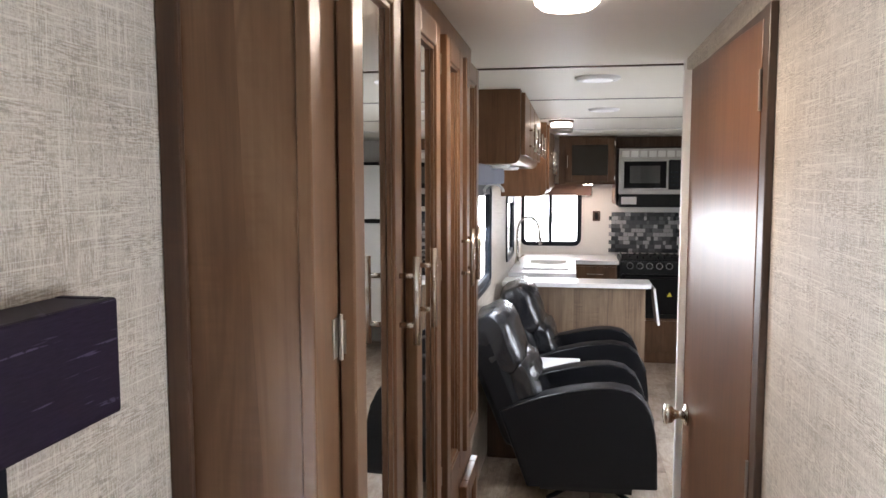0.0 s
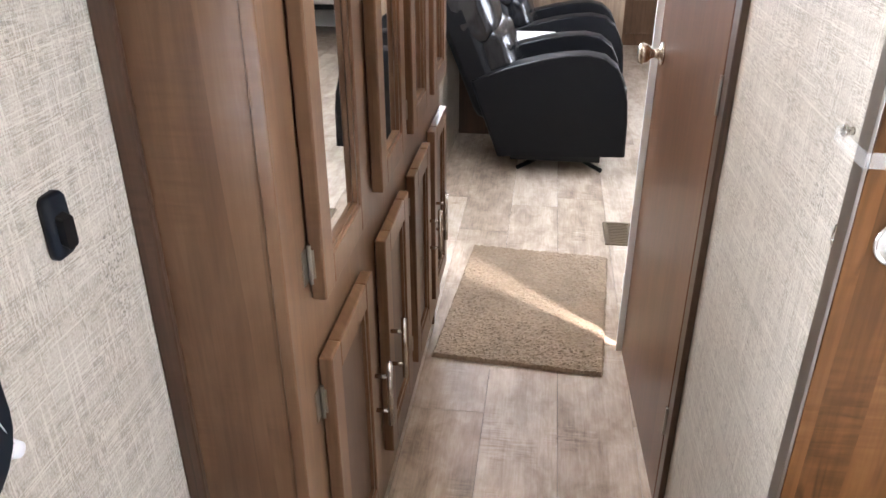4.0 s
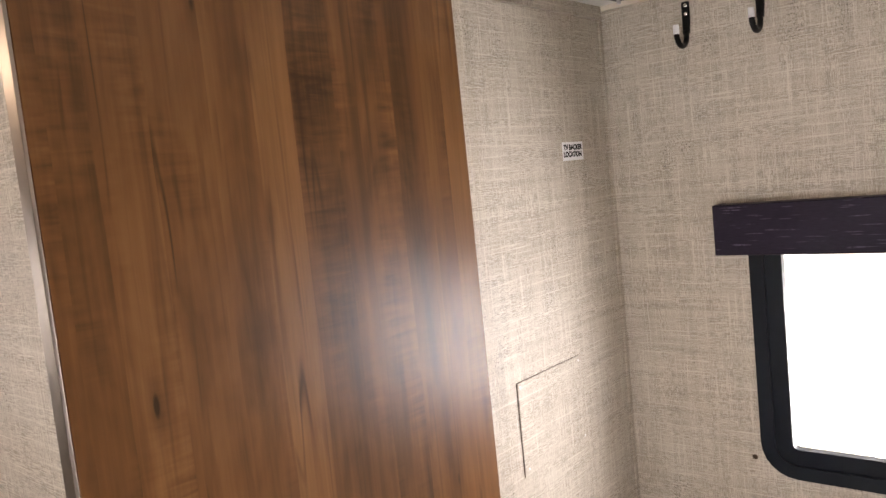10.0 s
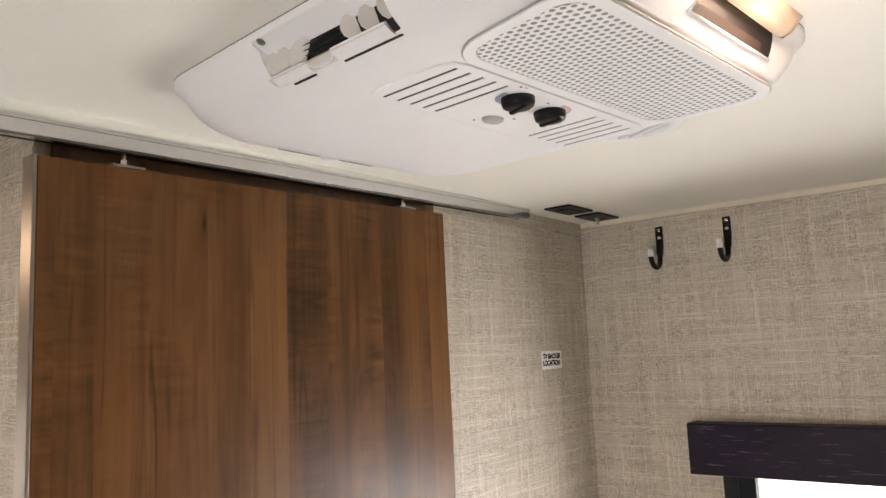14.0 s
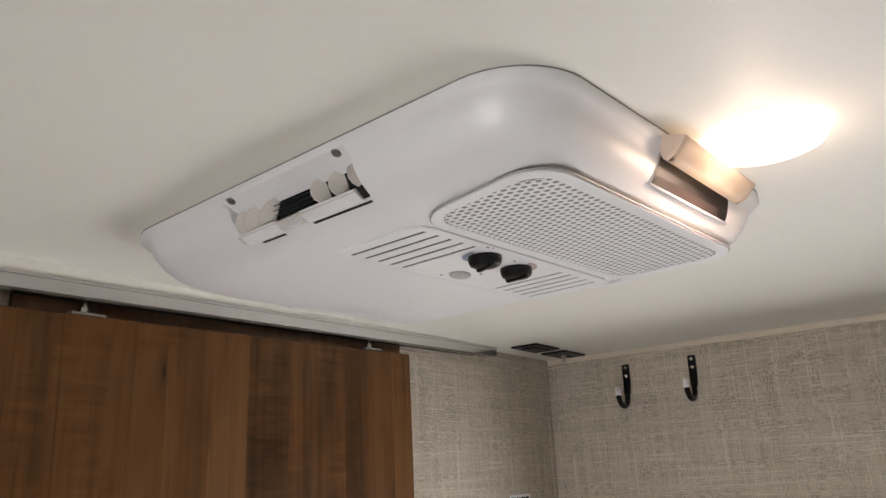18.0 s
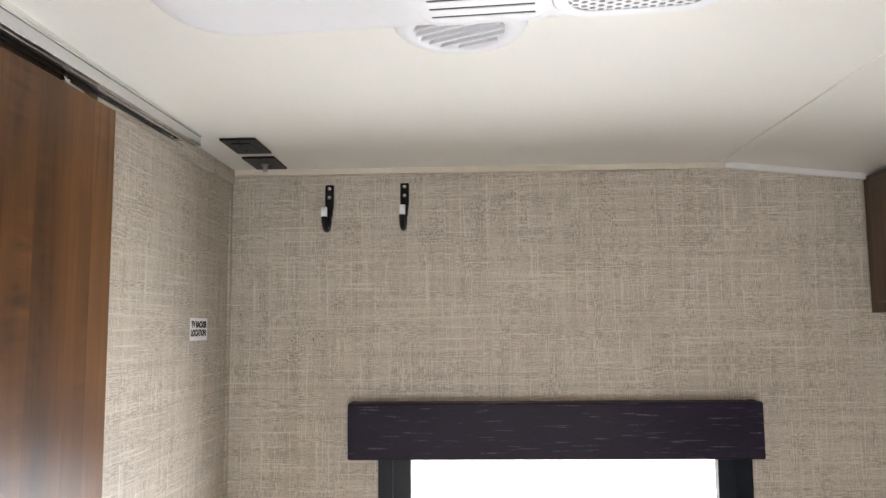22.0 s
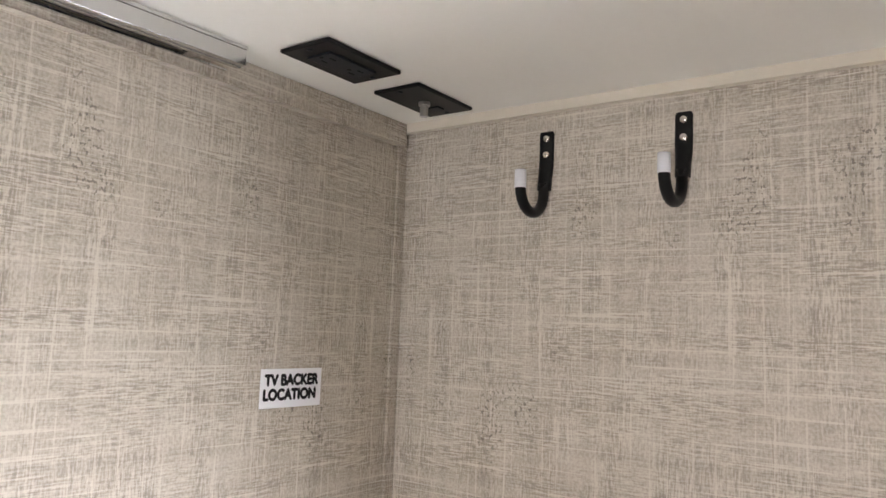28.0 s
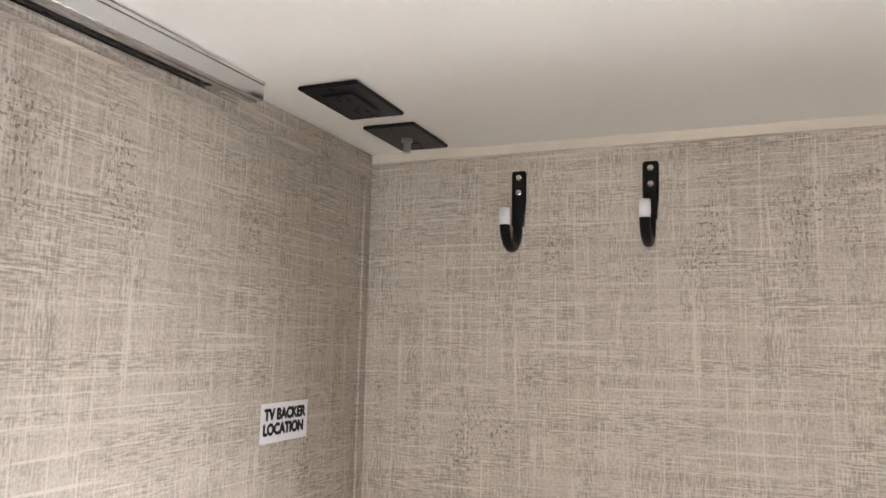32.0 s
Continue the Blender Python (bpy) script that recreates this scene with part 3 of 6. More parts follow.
for k in range(4):
    sl.faces.new((vs[k], vs[(k + 1) % 4], top[(k + 1) % 4], top[k]))
structure("ceiling_slope", sl, M_CEIL, "sloping white ceiling over the bed head", "ceiling")
structure("ground", bbox(-300, 300, -300, 300, -0.95, -0.9), M_GROUND, "pale concrete yard outside", "ground")

# added boards that glow, so the windows look out on white daylight
structure("backdrop_right", bbox(XR + 2.2, XR + 2.25, -3, 11, -0.9, 3.4), M_OUT, "glowing board standing in for bright daylight outside the window", "backdrop")
structure("backdrop_left", bbox(XL - 2.25, XL - 2.2, -3, 11, -0.9, 3.4), M_OUT, "glowing board standing in for bright daylight outside the windows", "backdrop")
structure("backdrop_rear", bbox(XL - 2.15, XR + 2.15, YK + 2.2, YK + 2.25, -0.9, 3.4), M_OUT, "glowing board standing in for bright daylight behind the kitchen window", "backdrop")
# ---- fittings of the shell ----
def window(name, axis, c, w, inward, label, bars=(), sash=0.038):
    """A framed window in a side wall; w = u0, u1, z0, z1; inward: +1 or -1 along the axis into the room."""
    u0, u1, z0, z1 = w
    base = (c, (u0 + u1) / 2, z0) if axis == "x" else ((u0 + u1) / 2, c, z0)
    win = thing(name, base, label, "window")
    tagged(win, kind="structure")
    part("window_frame", ring_frame(axis, c, u0, u1, z0, z1, 0.075, 0.030, -0.028 * inward, 0.012 * inward), M_FRAME, win, smooth=False)
    part("inner_frame", ring_frame(axis, c, u0 + 0.028, u1 - 0.028, z0 + 0.028, z1 - 0.028, 0.05, sash, -0.018 * inward, 0.005 * inward), M_FRAME, win)
    e = 0.012 + sash
    for (p0, p1) in bars:
        g = bbox(c - 0.045, c - 0.02, p0, p1, z0 + e, z1 - e) if axis == "x" else bbox(p0, p1, c + 0.0, c + 0.03, z0 + e, z1 - e)
        part("mullion", g, M_FRAME, win)
    d = -0.010 * inward
    g = bbox(c + d - 0.002, c + d + 0.002, u0 + e, u1 - e, z0 + e, z1 - e) if axis == "x" else bbox(u0 + e, u1 - e, c + d - 0.002, c + d + 0.002, z0 + e, z1 - e)
    pane = part("pane", g, M_GLASS, win)
    pane.visible_shadow = False
    return win


window("window_1", "x", XR, WIN_R, -1, "bedroom window with rounded black frame")
window("window_2", "x", XL, WIN_L, 1, "bedroom window with black frame beside the wardrobe")
window("window_3", "x", XL, WIN_LIV, 1, "wide assumed living area window with black frame")
window("window_4", "x", XL, WIN_SINK, 1, "small window over the sink with black frame")
window("window_5", "y", YK, (0.07, 0.65, 0.985, 1.58), -1, "kitchen rear window with rounded black frame", [(0.340, 0.375)], 0.014)
# assumed window, added to let the right-hand lamp in
window("window_6", "x", XR, WIN_RIGHT, -1, "assumed living area window with black frame")


def valance(c, y0, y1, z0, z1, inward, label, mat=None, depth=0.06):
    """A boxed window valance: face board, two returns and a top."""
    mat = mat or M_VAL
    v = thing("window_valance", (c, (y0 + y1) / 2, z0), label, "valance", "window valances")
    f = c + inward * depth
    a, b = sorted((f, f - inward * 0.012))
    part("face_board", bbox(a, b, y0, y1, z0, z1, 0.003), mat, v)
    a, b = sorted((c + inward * 0.001, f - inward * 0.012))
    part("side_return", bbox(a, b, y0, y0 + 0.012, z0, z1, 0.002), mat, v)
    part("side_return", bbox(a, b, y1 - 0.012, y1, z0, z1, 0.002), mat, v)
    part("top_board", bbox(a, b, y0 + 0.012, y1 - 0.012, z1 - 0.012, z1 - 0.001), mat, v)
    return v


valance(XR, 0.215, 1.03, 1.403, 1.513, -1, "dark grained vinyl valance over the bedroom window")
valance(XL, 0.215, 1.085, 1.398, 1.508, 1, "dark grained vinyl valance over the window by the wardrobe")

# corner and ceiling trims
structure("trim_corner", join(bbox(XC - 0.003, XC + 0.016, YB - 0.003, YB, 0, ZC - 0.04), bbox(XC - 0.003, XC, YB, YB + 0.014, 0, ZC - 0.04)), M_PAPER, "papered angle on the partition corner", "trim")
structure("trim_inside_corner", bbox(XR - 0.016, XR - 0.002, YB - 0.003, YB - 0.0005, 0, ZC - 0.018), M_PAPER, "papered cover strip in the room corner", "trim")
structure("trim_caulk", bbox(XR - 0.0186, XR - 0.0174, YB - 0.0035, YB - 0.0005, 0, ZC - 0.031), M_PAPER, "pale caulk line beside the room corner", "trim")
structure("trim_caulk_top", bbox(1.657, XR - 0.0165, YB - 0.0095, YB - 0.0005, ZC - 0.0314, ZC - 0.0302), M_PAPER, "pale caulk line under the ceiling strip", "trim")
structure("trim_ceiling_right", bbox(XR - 0.010, XR - 0.0005, 0.25, YB - 0.001, ZC - 0.012, ZC), M_CREAM, "cream ceiling strip above the window wall", "trim")
structure("trim_ceiling_partition", bbox(1.657, XR - 0.011, YB - 0.008, YB - 0.0005, ZC - 0.030, ZC - 0.001), M_PAPER, "papered ceiling strip on the partition", "trim")
structure("trim_header", bbox(0.935, 1.656, YB - 0.0075, YB - 0.0005, 1.915, ZC - 0.001), M_CAB, "brown header strip behind the door rail", "trim")
tr = bmesh.new()
bbox(XR - 0.012, XR - 0.001, -0.9, 0.25, -0.012, 0, bm=tr)
for v in tr.verts:
    v.co.z += ZC - (0.25 - v.co.y) * 0.1
structure("trim_slope", tr, M_TRIMW, "white strip under the sloping ceiling", "trim")
for i, y in enumerate((3.11, 4.18, 5.32, 6.40)):
    structure("ceiling_joint_%d" % (i + 1), bbox(XL, XR, y - (0.010 if i in (0, 3) else 0.005), y + (0.010 if i in (0, 3) else 0.005), ZC - 0.004, ZC + 0.001), (M_CABDARK, M_TRIMKIT, M_TRIMKIT, M_TRIMW)[i], "thin ceiling joint strip", "trim")
structure("trim_ceiling_seam", bbox(XL, XR, 0.245, 0.262, ZC - 0.003, ZC + 0.001), M_CEIL, "white cover strip at the ceiling break", "trim")
structure("trim_wall_end", bbox(XC - 0.004, XC + 0.044, YE + 0.0005, YE + 0.006, 0, ZC - 0.001), M_TRIMW, "white end strip of the corridor wall", "trim")
structure("baseboard_corridor", bbox(XC - 0.008, XC - 0.0005, YB + 0.02, 1.865, 0, 0.06, 0.002), M_TRIMW, "white skirting on the corridor wall", "baseboard")
structure("baseboard_corridor_far", bbox(XC - 0.008, XC - 0.0005, 2.69, YE, 0, 0.06, 0.002), M_TRIMW, "white skirting on the corridor wall end", "baseboard")


def screw(p, axis, r=0.0035, mat=None):
    """A pan-head screw with a cross slot, lying on p along axis."""
    p, axis = Vector(p), Vector(axis)
    bm = bmesh.new()
    bmesh.ops.create_uvsphere(bm, u_segments=12, v_segments=6, radius=r)
    bmesh.ops.scale(bm, verts=bm.verts, vec=(1, 1, 0.4))
    q = axis.to_track_quat("Z", "Y").to_matrix().to_4x4()
    bbox(-r * 0.6, r * 0.6, -r * 0.1, r * 0.1, r * 0.3, r * 0.42, bm=bm)
    bbox(-r * 0.1, r * 0.1, -r * 0.6, r * 0.6, r * 0.3, r * 0.42, bm=bm)
    bm.transform(Matrix.Translation(p) @ q)
    return bm


# ---- sliding door on its rail ----
SD = thing("sliding_door", (1.275, 1.262, 0.012), "slid-open warm brown wood-grain door on a ceiling rail", "door")
slab_bm = bbox(0.9035, 1.648, 1.252, 1.277, 0.012, 1.955, 0.0015, 1)
for v in slab_bm.verts:
    if v.co.z > 1.9 and v.co.x < 1.3:
        v.co.z -= 0.014 * (1.3 - v.co.x) / 0.4
part("slab", slab_bm, M_SDOOR, SD)
part("edge_channel", bbox(0.8985, 0.903, 1.2505, 1.2785, 0.012, 1.942, 0.001), M_EDGE, SD, "dull bronze-grey metal edge")
part("finger_pull", loft([[(0.9555 + r * math.cos(a), y, 1.0745 + r * math.sin(a)) for a in [2 * math.pi * k / 32 for k in range(32)]] for r, y in ((0.0275, 1.2515), (0.027, 1.2485), (0.0245, 1.2485), (0.0235, 1.2505), (0.022, 1.2512), (0.005, 1.2512))], False, True), M_CHROME, SD, "round satin nickel finger pull", True)
for xx, dz in ((1.018, -0.004), (1.553, 0.0065)):
    h = part("hanger", bbox(xx - 0.022, xx + 0.022, 1.258, 1.2765, 1.949 + dz, 1.952 + dz), M_ALU, SD)
    part("bolt", cyl((xx, 1.2715, 1.952 + dz), (xx, 1.2715, 1.978 + dz), 0.0032), M_CHROME, h)
    part("nut", cyl((xx, 1.2715, 1.954 + dz), (xx, 1.2715, 1.960 + dz), 0.0070, n=6), M_CHROME, h)
strap = part("strap", join(bbox(0.898, 0.949, 1.2485, 1.2495, 1.157, 1.174), bbox(0.897, 0.898, 1.2485, 1.338, 1.157, 1.174)), M_CLEAR, SD, "clear vinyl travel strap")
part("snap", screw((0.9435, 1.2482, 1.1655), (0, -1, 0), 0.0065), M_CHROME, strap)
part("tab", bbox(0.9465, 0.9595, 1.2488, 1.2515, 1.157, 1.174), M_WHITE, SD)
RAIL = thing("door_rail", (1.41, 1.26, ZC), "brushed aluminium sliding-door rail on the ceiling", "rail")
x0, x1 = 0.83, 1.955
ZR = 1.9805                  # underside of the rail at its far end


def sag(bm, rate=0.0165):
    """The rail hangs a little lower towards the corridor."""
    for v in bm.verts:
        v.co.z -= rate * (x1 - v.co.x)
    return bm


fill = bbox(x0, x1, 1.2512, 1.2600, ZC - 0.0010, ZC - 0.0003)
for v in fill.verts:
    if v.co.z < ZC - 0.0008:
        v.co.z -= 0.0165 * (x1 - v.co.x)
part("shim", fill, M_CEIL, RAIL)
part("fascia", sag(bbox(x0, x1, 1.2490, 1.2510, ZR, ZC - 0.0005, 0.0005, 1)), M_RAIL, RAIL)
part("top_flange", sag(bbox(x0, x1, 1.2476, 1.2488, ZC - 0.0035, ZC - 0.0005)), M_RAIL, RAIL)
part("inner_channel", sag(bbox(x0, x1, 1.2512, 1.2645, ZR + 0.0002, ZR + 0.0022)), M_RAIL, RAIL)
part("rib", sag(bbox(x0, x1, 1.2570, 1.2585, ZR - 0.0010, ZR + 0.0001)), M_RAIL, RAIL)
part("outer_channel", sag(bbox(x0, x1, 1.2780, 1.2815, ZR + 0.0002, ZR + 0.0022)), M_RAIL, RAIL)
part("track", sag(bbox(x0, 1.90, 1.2515, 1.2812, ZR + 0.0060, ZC - 0.001)), M_DARK, RAIL)
part("end_stop", bbox(1.902, 1.915, 1.2652, 1.2775, ZR - 0.0005, ZC - 0.003, 0.001), M_RAIL, RAIL)
solo("wall_snap", join(screw((XC - 0.010, 1.335, 1.169), (-1, 0, 0), 0.008), cyl((XC - 0.0103, 1.335, 1.169), (XC - 0.0003, 1.335, 1.169), 0.0045, n=14)), M_CHROME, "round metal snap stud on the corridor wall", "stud", smooth=True)
solo("door_striker", loft([[(XC - d, 1.306 + r * math.cos(a), 1.052 + 1.7 * r * math.sin(a)) for a in [2 * math.pi * k / 24 for k in range(24)]] for r, d in ((0.010, 0.0), (0.0098, 0.004), (0.006, 0.004), (0.006, 0.001))], True, True), M_CHROME, "small oval metal striker ring on the corridor wall", "striker", smooth=True)

# access hatch, sticker, hooks, plates
HX0, HX1, HZ0, HZ1 = 1.781, 2.026, 1.010, 1.205
hatch = thing("access_hatch", ((HX0 + HX1) / 2, YB, HZ0), "papered access panel screwed to the partition", "panel")
hb = bbox(HX0, HX1, YB - 0.003, YB - 0.0003, HZ0, HZ1)
part("cover", hb, M_PAPER, hatch)
part("gap", join(bbox(HX0 - 0.0017, HX0 - 0.0003, YB - 0.0012, YB - 0.0004, HZ0 - 0.002, HZ1), bbox(HX0, HX1, YB - 0.0012, YB - 0.0004, HZ1 + 0.0002, HZ1 + 0.0010)), M_CABDARK, hatch)
for a, b in ((HX0 + 0.008, HZ1 - 0.01), (HX0 + 0.014, HZ0 + 0.012), (HX1 - 0.008, HZ1 - 0.01), (HX1 - 0.005, HZ0 + 0.01)):
    part("screw", screw((a, YB - 0.003, b), (0, -1, 0), 0.0032), M_TRIMW, hatch)
sx0, sx1, sz0, sz1 = 2.034, 2.123, 1.6425, 1.684
label = thing("tv_backer_label", ((sx0 + sx1) / 2, YB, sz0), "white sticker marking the television backer", "label")
part("paper", bbox(sx0, sx1, YB - 0.0009, YB - 0.0002, sz0, sz1), plain("label_paper", (0.82, 0.82, 0.84), 0.6, 0, 0.01), label)


def lettering(name, text, size, m, mat, parent, squeeze=1.0, fat=0.0):
    cu = bpy.data.curves.new(name, "FONT")
    cu.body, cu.size, cu.align_x, cu.align_y, cu.extrude, cu.offset = text, size, "CENTER", "CENTER", 0.0002, 0.0
    tmp = bpy.data.objects.new("tmp_text", cu)
    scene.collection.objects.link(tmp)
    me = bpy.data.meshes.new_from_object(tmp.evaluated_get(bpy.context.evaluated_depsgraph_get()))
    bpy.data.objects.remove(tmp)
    bm = bmesh.new()
    for k, (dx, dy) in enumerate(((0, 0), (fat, 0), (-fat, 0), (0, fat), (0, -fat))):
        me.transform(Matrix.Translation((dx, dy, 0.00006 * k)))
        bm.from_mesh(me)
        me.transform(Matrix.Translation((-dx, -dy, -0.00006 * k)))
    bm.transform(m @ Matrix.Diagonal((squeeze, 1, 1, 1)))
    return part(name, bm, mat, parent)


face = Matrix.Translation(((sx0 + sx1) / 2, YB - 0.0011, sz1 - 0.0125)) @ pose(0, 0, 0, 90, 0, 0)
lettering("lettering", "TV BACKER", 0.0160, face, M_BLACK, label, 0.94, 0.0010)
face = Matrix.Translation(((sx0 + sx1) / 2 - 0.002, YB - 0.0011, sz0 + 0.0135)) @ pose(0, 0, 0, 90, 0, 0)
lettering("lettering", "LOCATION", 0.0160, face, M_BLACK, label, 0.94, 0.0010)


def coat_hook(y, ztop):
    h = thing("coat_hook", (XR, y, ztop - 0.1), "black J-shaped metal coat hook with white tip, screwed to wallpaper", "hook", "hooks on the window wall")
    w = 0.0095
    loops = []
    for z, hw, t in ((0.0, w * 0.85, 0.0022), (-0.003, w, 0.0022), (-0.034, w, 0.0022), (-0.045, w * 0.95, 0.004), (-0.056, 0.0078, 0.008), (-0.07, 0.0070, 0.012)):
        loops.append([(XR - 0.0005 - t / 2 + a * t / 2, y + b * hw, ztop + z) for a, b in ((1, -1), (1, -0.5), (1, 0.5), (1, 1), (-0.6, 0.9), (-1, 0.5), (-1, -0.5), (-0.6, -0.9))])
    part("back_strap", loft(loops), M_BLACK, h, "black enamelled strap", True)
    pts = [(XR - 0.0062, y, ztop - 0.062)]
    for k in range(13):
        a = radians(180 * k / 12)
        pts.append((XR - 0.0062 - 0.0265 * (1 - math.cos(a)), y, ztop - 0.074 - 0.0255 * math.sin(a)))
    pts.append((XR - 0.0600, y, ztop - 0.072))
    part("hook_arm", tube(pts, 0.0060, 14), M_BLACK, h, "", True)
    part("tip", cyl((XR - 0.0595, y, ztop - 0.076), (XR - 0.0598, y, ztop - 0.056), 0.0066, 0.0063), M_WHITE, h, "white rubber tip", True)
    for dz in (0.008, 0.027):
        part("screw", screw((XR - 0.0027, y, ztop - dz), (-1, 0, 0), 0.0042), M_CHROME, h)


coat_hook(1.080, 1.966)
coat_hook(0.920, 1.968)


def ceiling_plate(x0, x1, y0, y1, label, kind):
    p = thing("ceiling_outlet", ((x0 + x1) / 2, (y0 + y1) / 2, ZC), label, "outlet", "black plates on the ceiling")
    part("cover_plate", bbox(x0, x1, y0, y1, ZC - 0.005, ZC - 0.0005, 0.002), M_BLACK, p)
    cx, cy = (x0 + x1) / 2, (y0 + y1) / 2
    if kind == "power":
        part("receptacle", bbox(cx - 0.034, cx + 0.034, cy - 0.0165, cy + 0.0165, ZC - 0.0075, ZC - 0.005, 0.001), M_FRAME, p)
        for sx in (-0.02, 0.02):
            for sy in (-0.006, 0.006):
                part("slot", bbox(cx + sx - 0.004, cx + sx + 0.004, cy + sy - 0.001, cy + sy + 0.001, ZC - 0.0079, ZC - 0.0074), M_DARK, p)
            part("slot", cyl((cx + sx - 0.010, cy, ZC - 0.0080), (cx + sx - 0.010, cy, ZC - 0.0074), 0.0022), M_DARK, p)
    else:
        part("coax_jack", cyl((cx, cy, ZC - 0.022), (cx, cy, ZC - 0.005), 0.0047), M_STEEL, p)
        part("coax_nut", cyl((cx, cy, ZC - 0.009), (cx, cy, ZC - 0.005), 0.0075, n=6), M_STEEL, p)
        part("blank", bbox(cx + 0.018, cx + 0.030, cy - 0.006, cy + 0.006, ZC - 0.0065, ZC - 0.005), M_FRAME, p)
    for s in (-1, 1):
        part("screw", screw((cx + s * (x1 - x0) * 0.42, cy, ZC - 0.005), (0, 0, -1), 0.003), M_FRAME, p)


ceiling_plate(1.974, 2.083, 1.158, 1.224, "black duplex power outlet plate on the ceiling", "power")
ceiling_plate(2.119, 2.226, 1.163, 1.228, "black coaxial socket plate on the ceiling", "coax")
solo("wall_plug", screw((XR, 0.994, 0.933), (-1, 0, 0), 0.006), plain("brown_plug", (0.08, 0.045, 0.02), 0.5), "small brown screw cap under the window corner", "plug", smooth=True)

# switch and blind cord on the wardrobe-side wall
sw = thing("wall_switch", (XL, 1.130, 1.066), "black rocker switch on the linen wallpaper", "switch")
part("plate", loft([[(XL + d, 1.130 + p[0] * s, 1.101 + p[1] * s) for p in rrect(0.035, 0.072, 0.010)] for d, s in ((0.0005, 1), (0.007, 1), (0.010, 0.93))]), M_FRAME, sw, "", True)
part("rocker", loft([[(XL + 0.010 + d, 1.131 + p[0], 1.098 + p[1] - d * k) for p in rrect(0.018, 0.034, 0.004)] for d, k in ((-0.001, 0), (0.008, 0.6))]), M_BLACK, sw)
cd = thing("blind_cord", (XL, 0.99, 0.92), "white blind cord held by a round cleat", "blind cord")
part("cord", tube([(XL + 0.014, 0.925, 1.16), (XL + 0.014, 0.955, 1.03), (XL + 0.010, 0.985, 0.935)], 0.0012, 6), M_TRIMW, cd)
part("cleat", cyl((XL + 0.0005, 0.985, 0.930), (XL + 0.014, 0.985, 0.930), 0.011, 0.008), M_WHITE, cd, "", True)

# ---- bathroom door in the corridor ----
fr = thing("door_frame", (XC, 2.28, 0), "brown wooden casing of the bathroom doorway", "door frame")
tagged(fr, kind="structure")
part("jamb", bbox(XC - 0.014, XC + 0.046, DOOR_Y0 - 0.045, DOOR_Y0 - 0.0005, 0, DOOR_Z + 0.020, 0.002), M_CABDARK, fr)
part("jamb", bbox(XC + 0.003, XC + 0.046, DOOR_Y1 + 0.0005, DOOR_Y1 + 0.03, 0, DOOR_Z + 0.045, 0.002), M_TRIMW, fr)
part("head", bbox(XC - 0.012, XC + 0.046, DOOR_Y0, DOOR_Y1, DOOR_Z + 0.0005, DOOR_Z + 0.020, 0.002), M_CABDARK, fr)
BD = thing("bathroom_door", (0.932, DOOR_Y0 + 0.003, 0.012), "brown wood-grain bathroom door standing ajar", "door")
bx, by = 0.932, DOOR_Y0 + 0.003
slab = part("slab", bbox(bx - 0.032, bx, by, by + 0.652, 0.012, 1.909, 0.002), [M_BDOOR], BD)
part("edge_band", bbox(bx - 0.031, bx - 0.001, by + 0.6525, by + 0.654, 0.012, 1.909), M_TRIMW, BD, "white door edge")
part("door_knob", loft([[(bx - 0.033 - d, by + 0.592 + r * math.cos(a), 0.985 + r * math.sin(a)) for a in [2 * math.pi * k / 24 for k in range(24)]] for d, r in ((0.0, 0.030), (0.005, 0.029), (0.008, 0.016), (0.020, 0.011), (0.030, 0.013), (0.040, 0.024), (0.052, 0.028), (0.060, 0.024), (0.063, 0.010))]), M_CHROME, BD, "satin nickel knob", True)
for z in (0.27, 1.042, 1.78):
    hg = part("hinge", bbox(bx - 0.0345, bx - 0.0322, by - 0.002, by + 0.008, z - 0.035, z + 0.035), M_CABDARK, BD)
    part("pin", cyl((bx - 0.0345, by - 0.003, z - 0.038), (bx - 0.0345, by - 0.003, z + 0.038), 0.0032), M_HINGE, hg)
part("edge_moulding", bbox(bx - 0.050, bx - 0.001, by + 0.6545, by + 0.662, 0.012, 1.909), M_TRIMW, BD, "white moulding on the door edge")
BD.rotation_euler = (0, 0, radians(2.5))

# ---- wardrobe along the corridor ----
WX0, WX = XL, 0.262
W = thing("wardrobe", (0.17, 1.98, 0), "long brown wood wardrobe wall with mirrored upper doors", "wardrobe")
part("side_panel", bbox(WX0 + 0.001, WX - 0.0160, 1.282, 1.300, 0.0, ZC - 0.001), M_CAB, W)
part("wall_trim", bbox(WX0 + 0.001, WX0 + 0.028, 1.270, 1.2815, 0.0, ZC - 0.001, 0.002), M_CABDARK, W)
part("corner_stile", bbox(WX - 0.0155, WX + 0.003, 1.2795, 1.318, 0.0, ZC - 0.001, 0.002), M_CAB, W)
part("face_frame", bbox(WX - 0.018, WX, 1.3185, 2.70, 0.12, ZC - 0.001), M_CAB, W)
part("toe_kick", bbox(0.20, 0.232, 1.302, 2.684, 0.0, 0.1195), M_CABDARK, W)
part("end_panel", bbox(WX0 + 0.001, WX - 0.0185, 2.685, 2.70, 0.0, ZC - 0.001), M_CAB, W)
part("back", bbox(WX0 + 0.001, WX0 + 0.008, 1.3005, 2.6845, 0.12, ZC - 0.001), M_CABDARK, W)


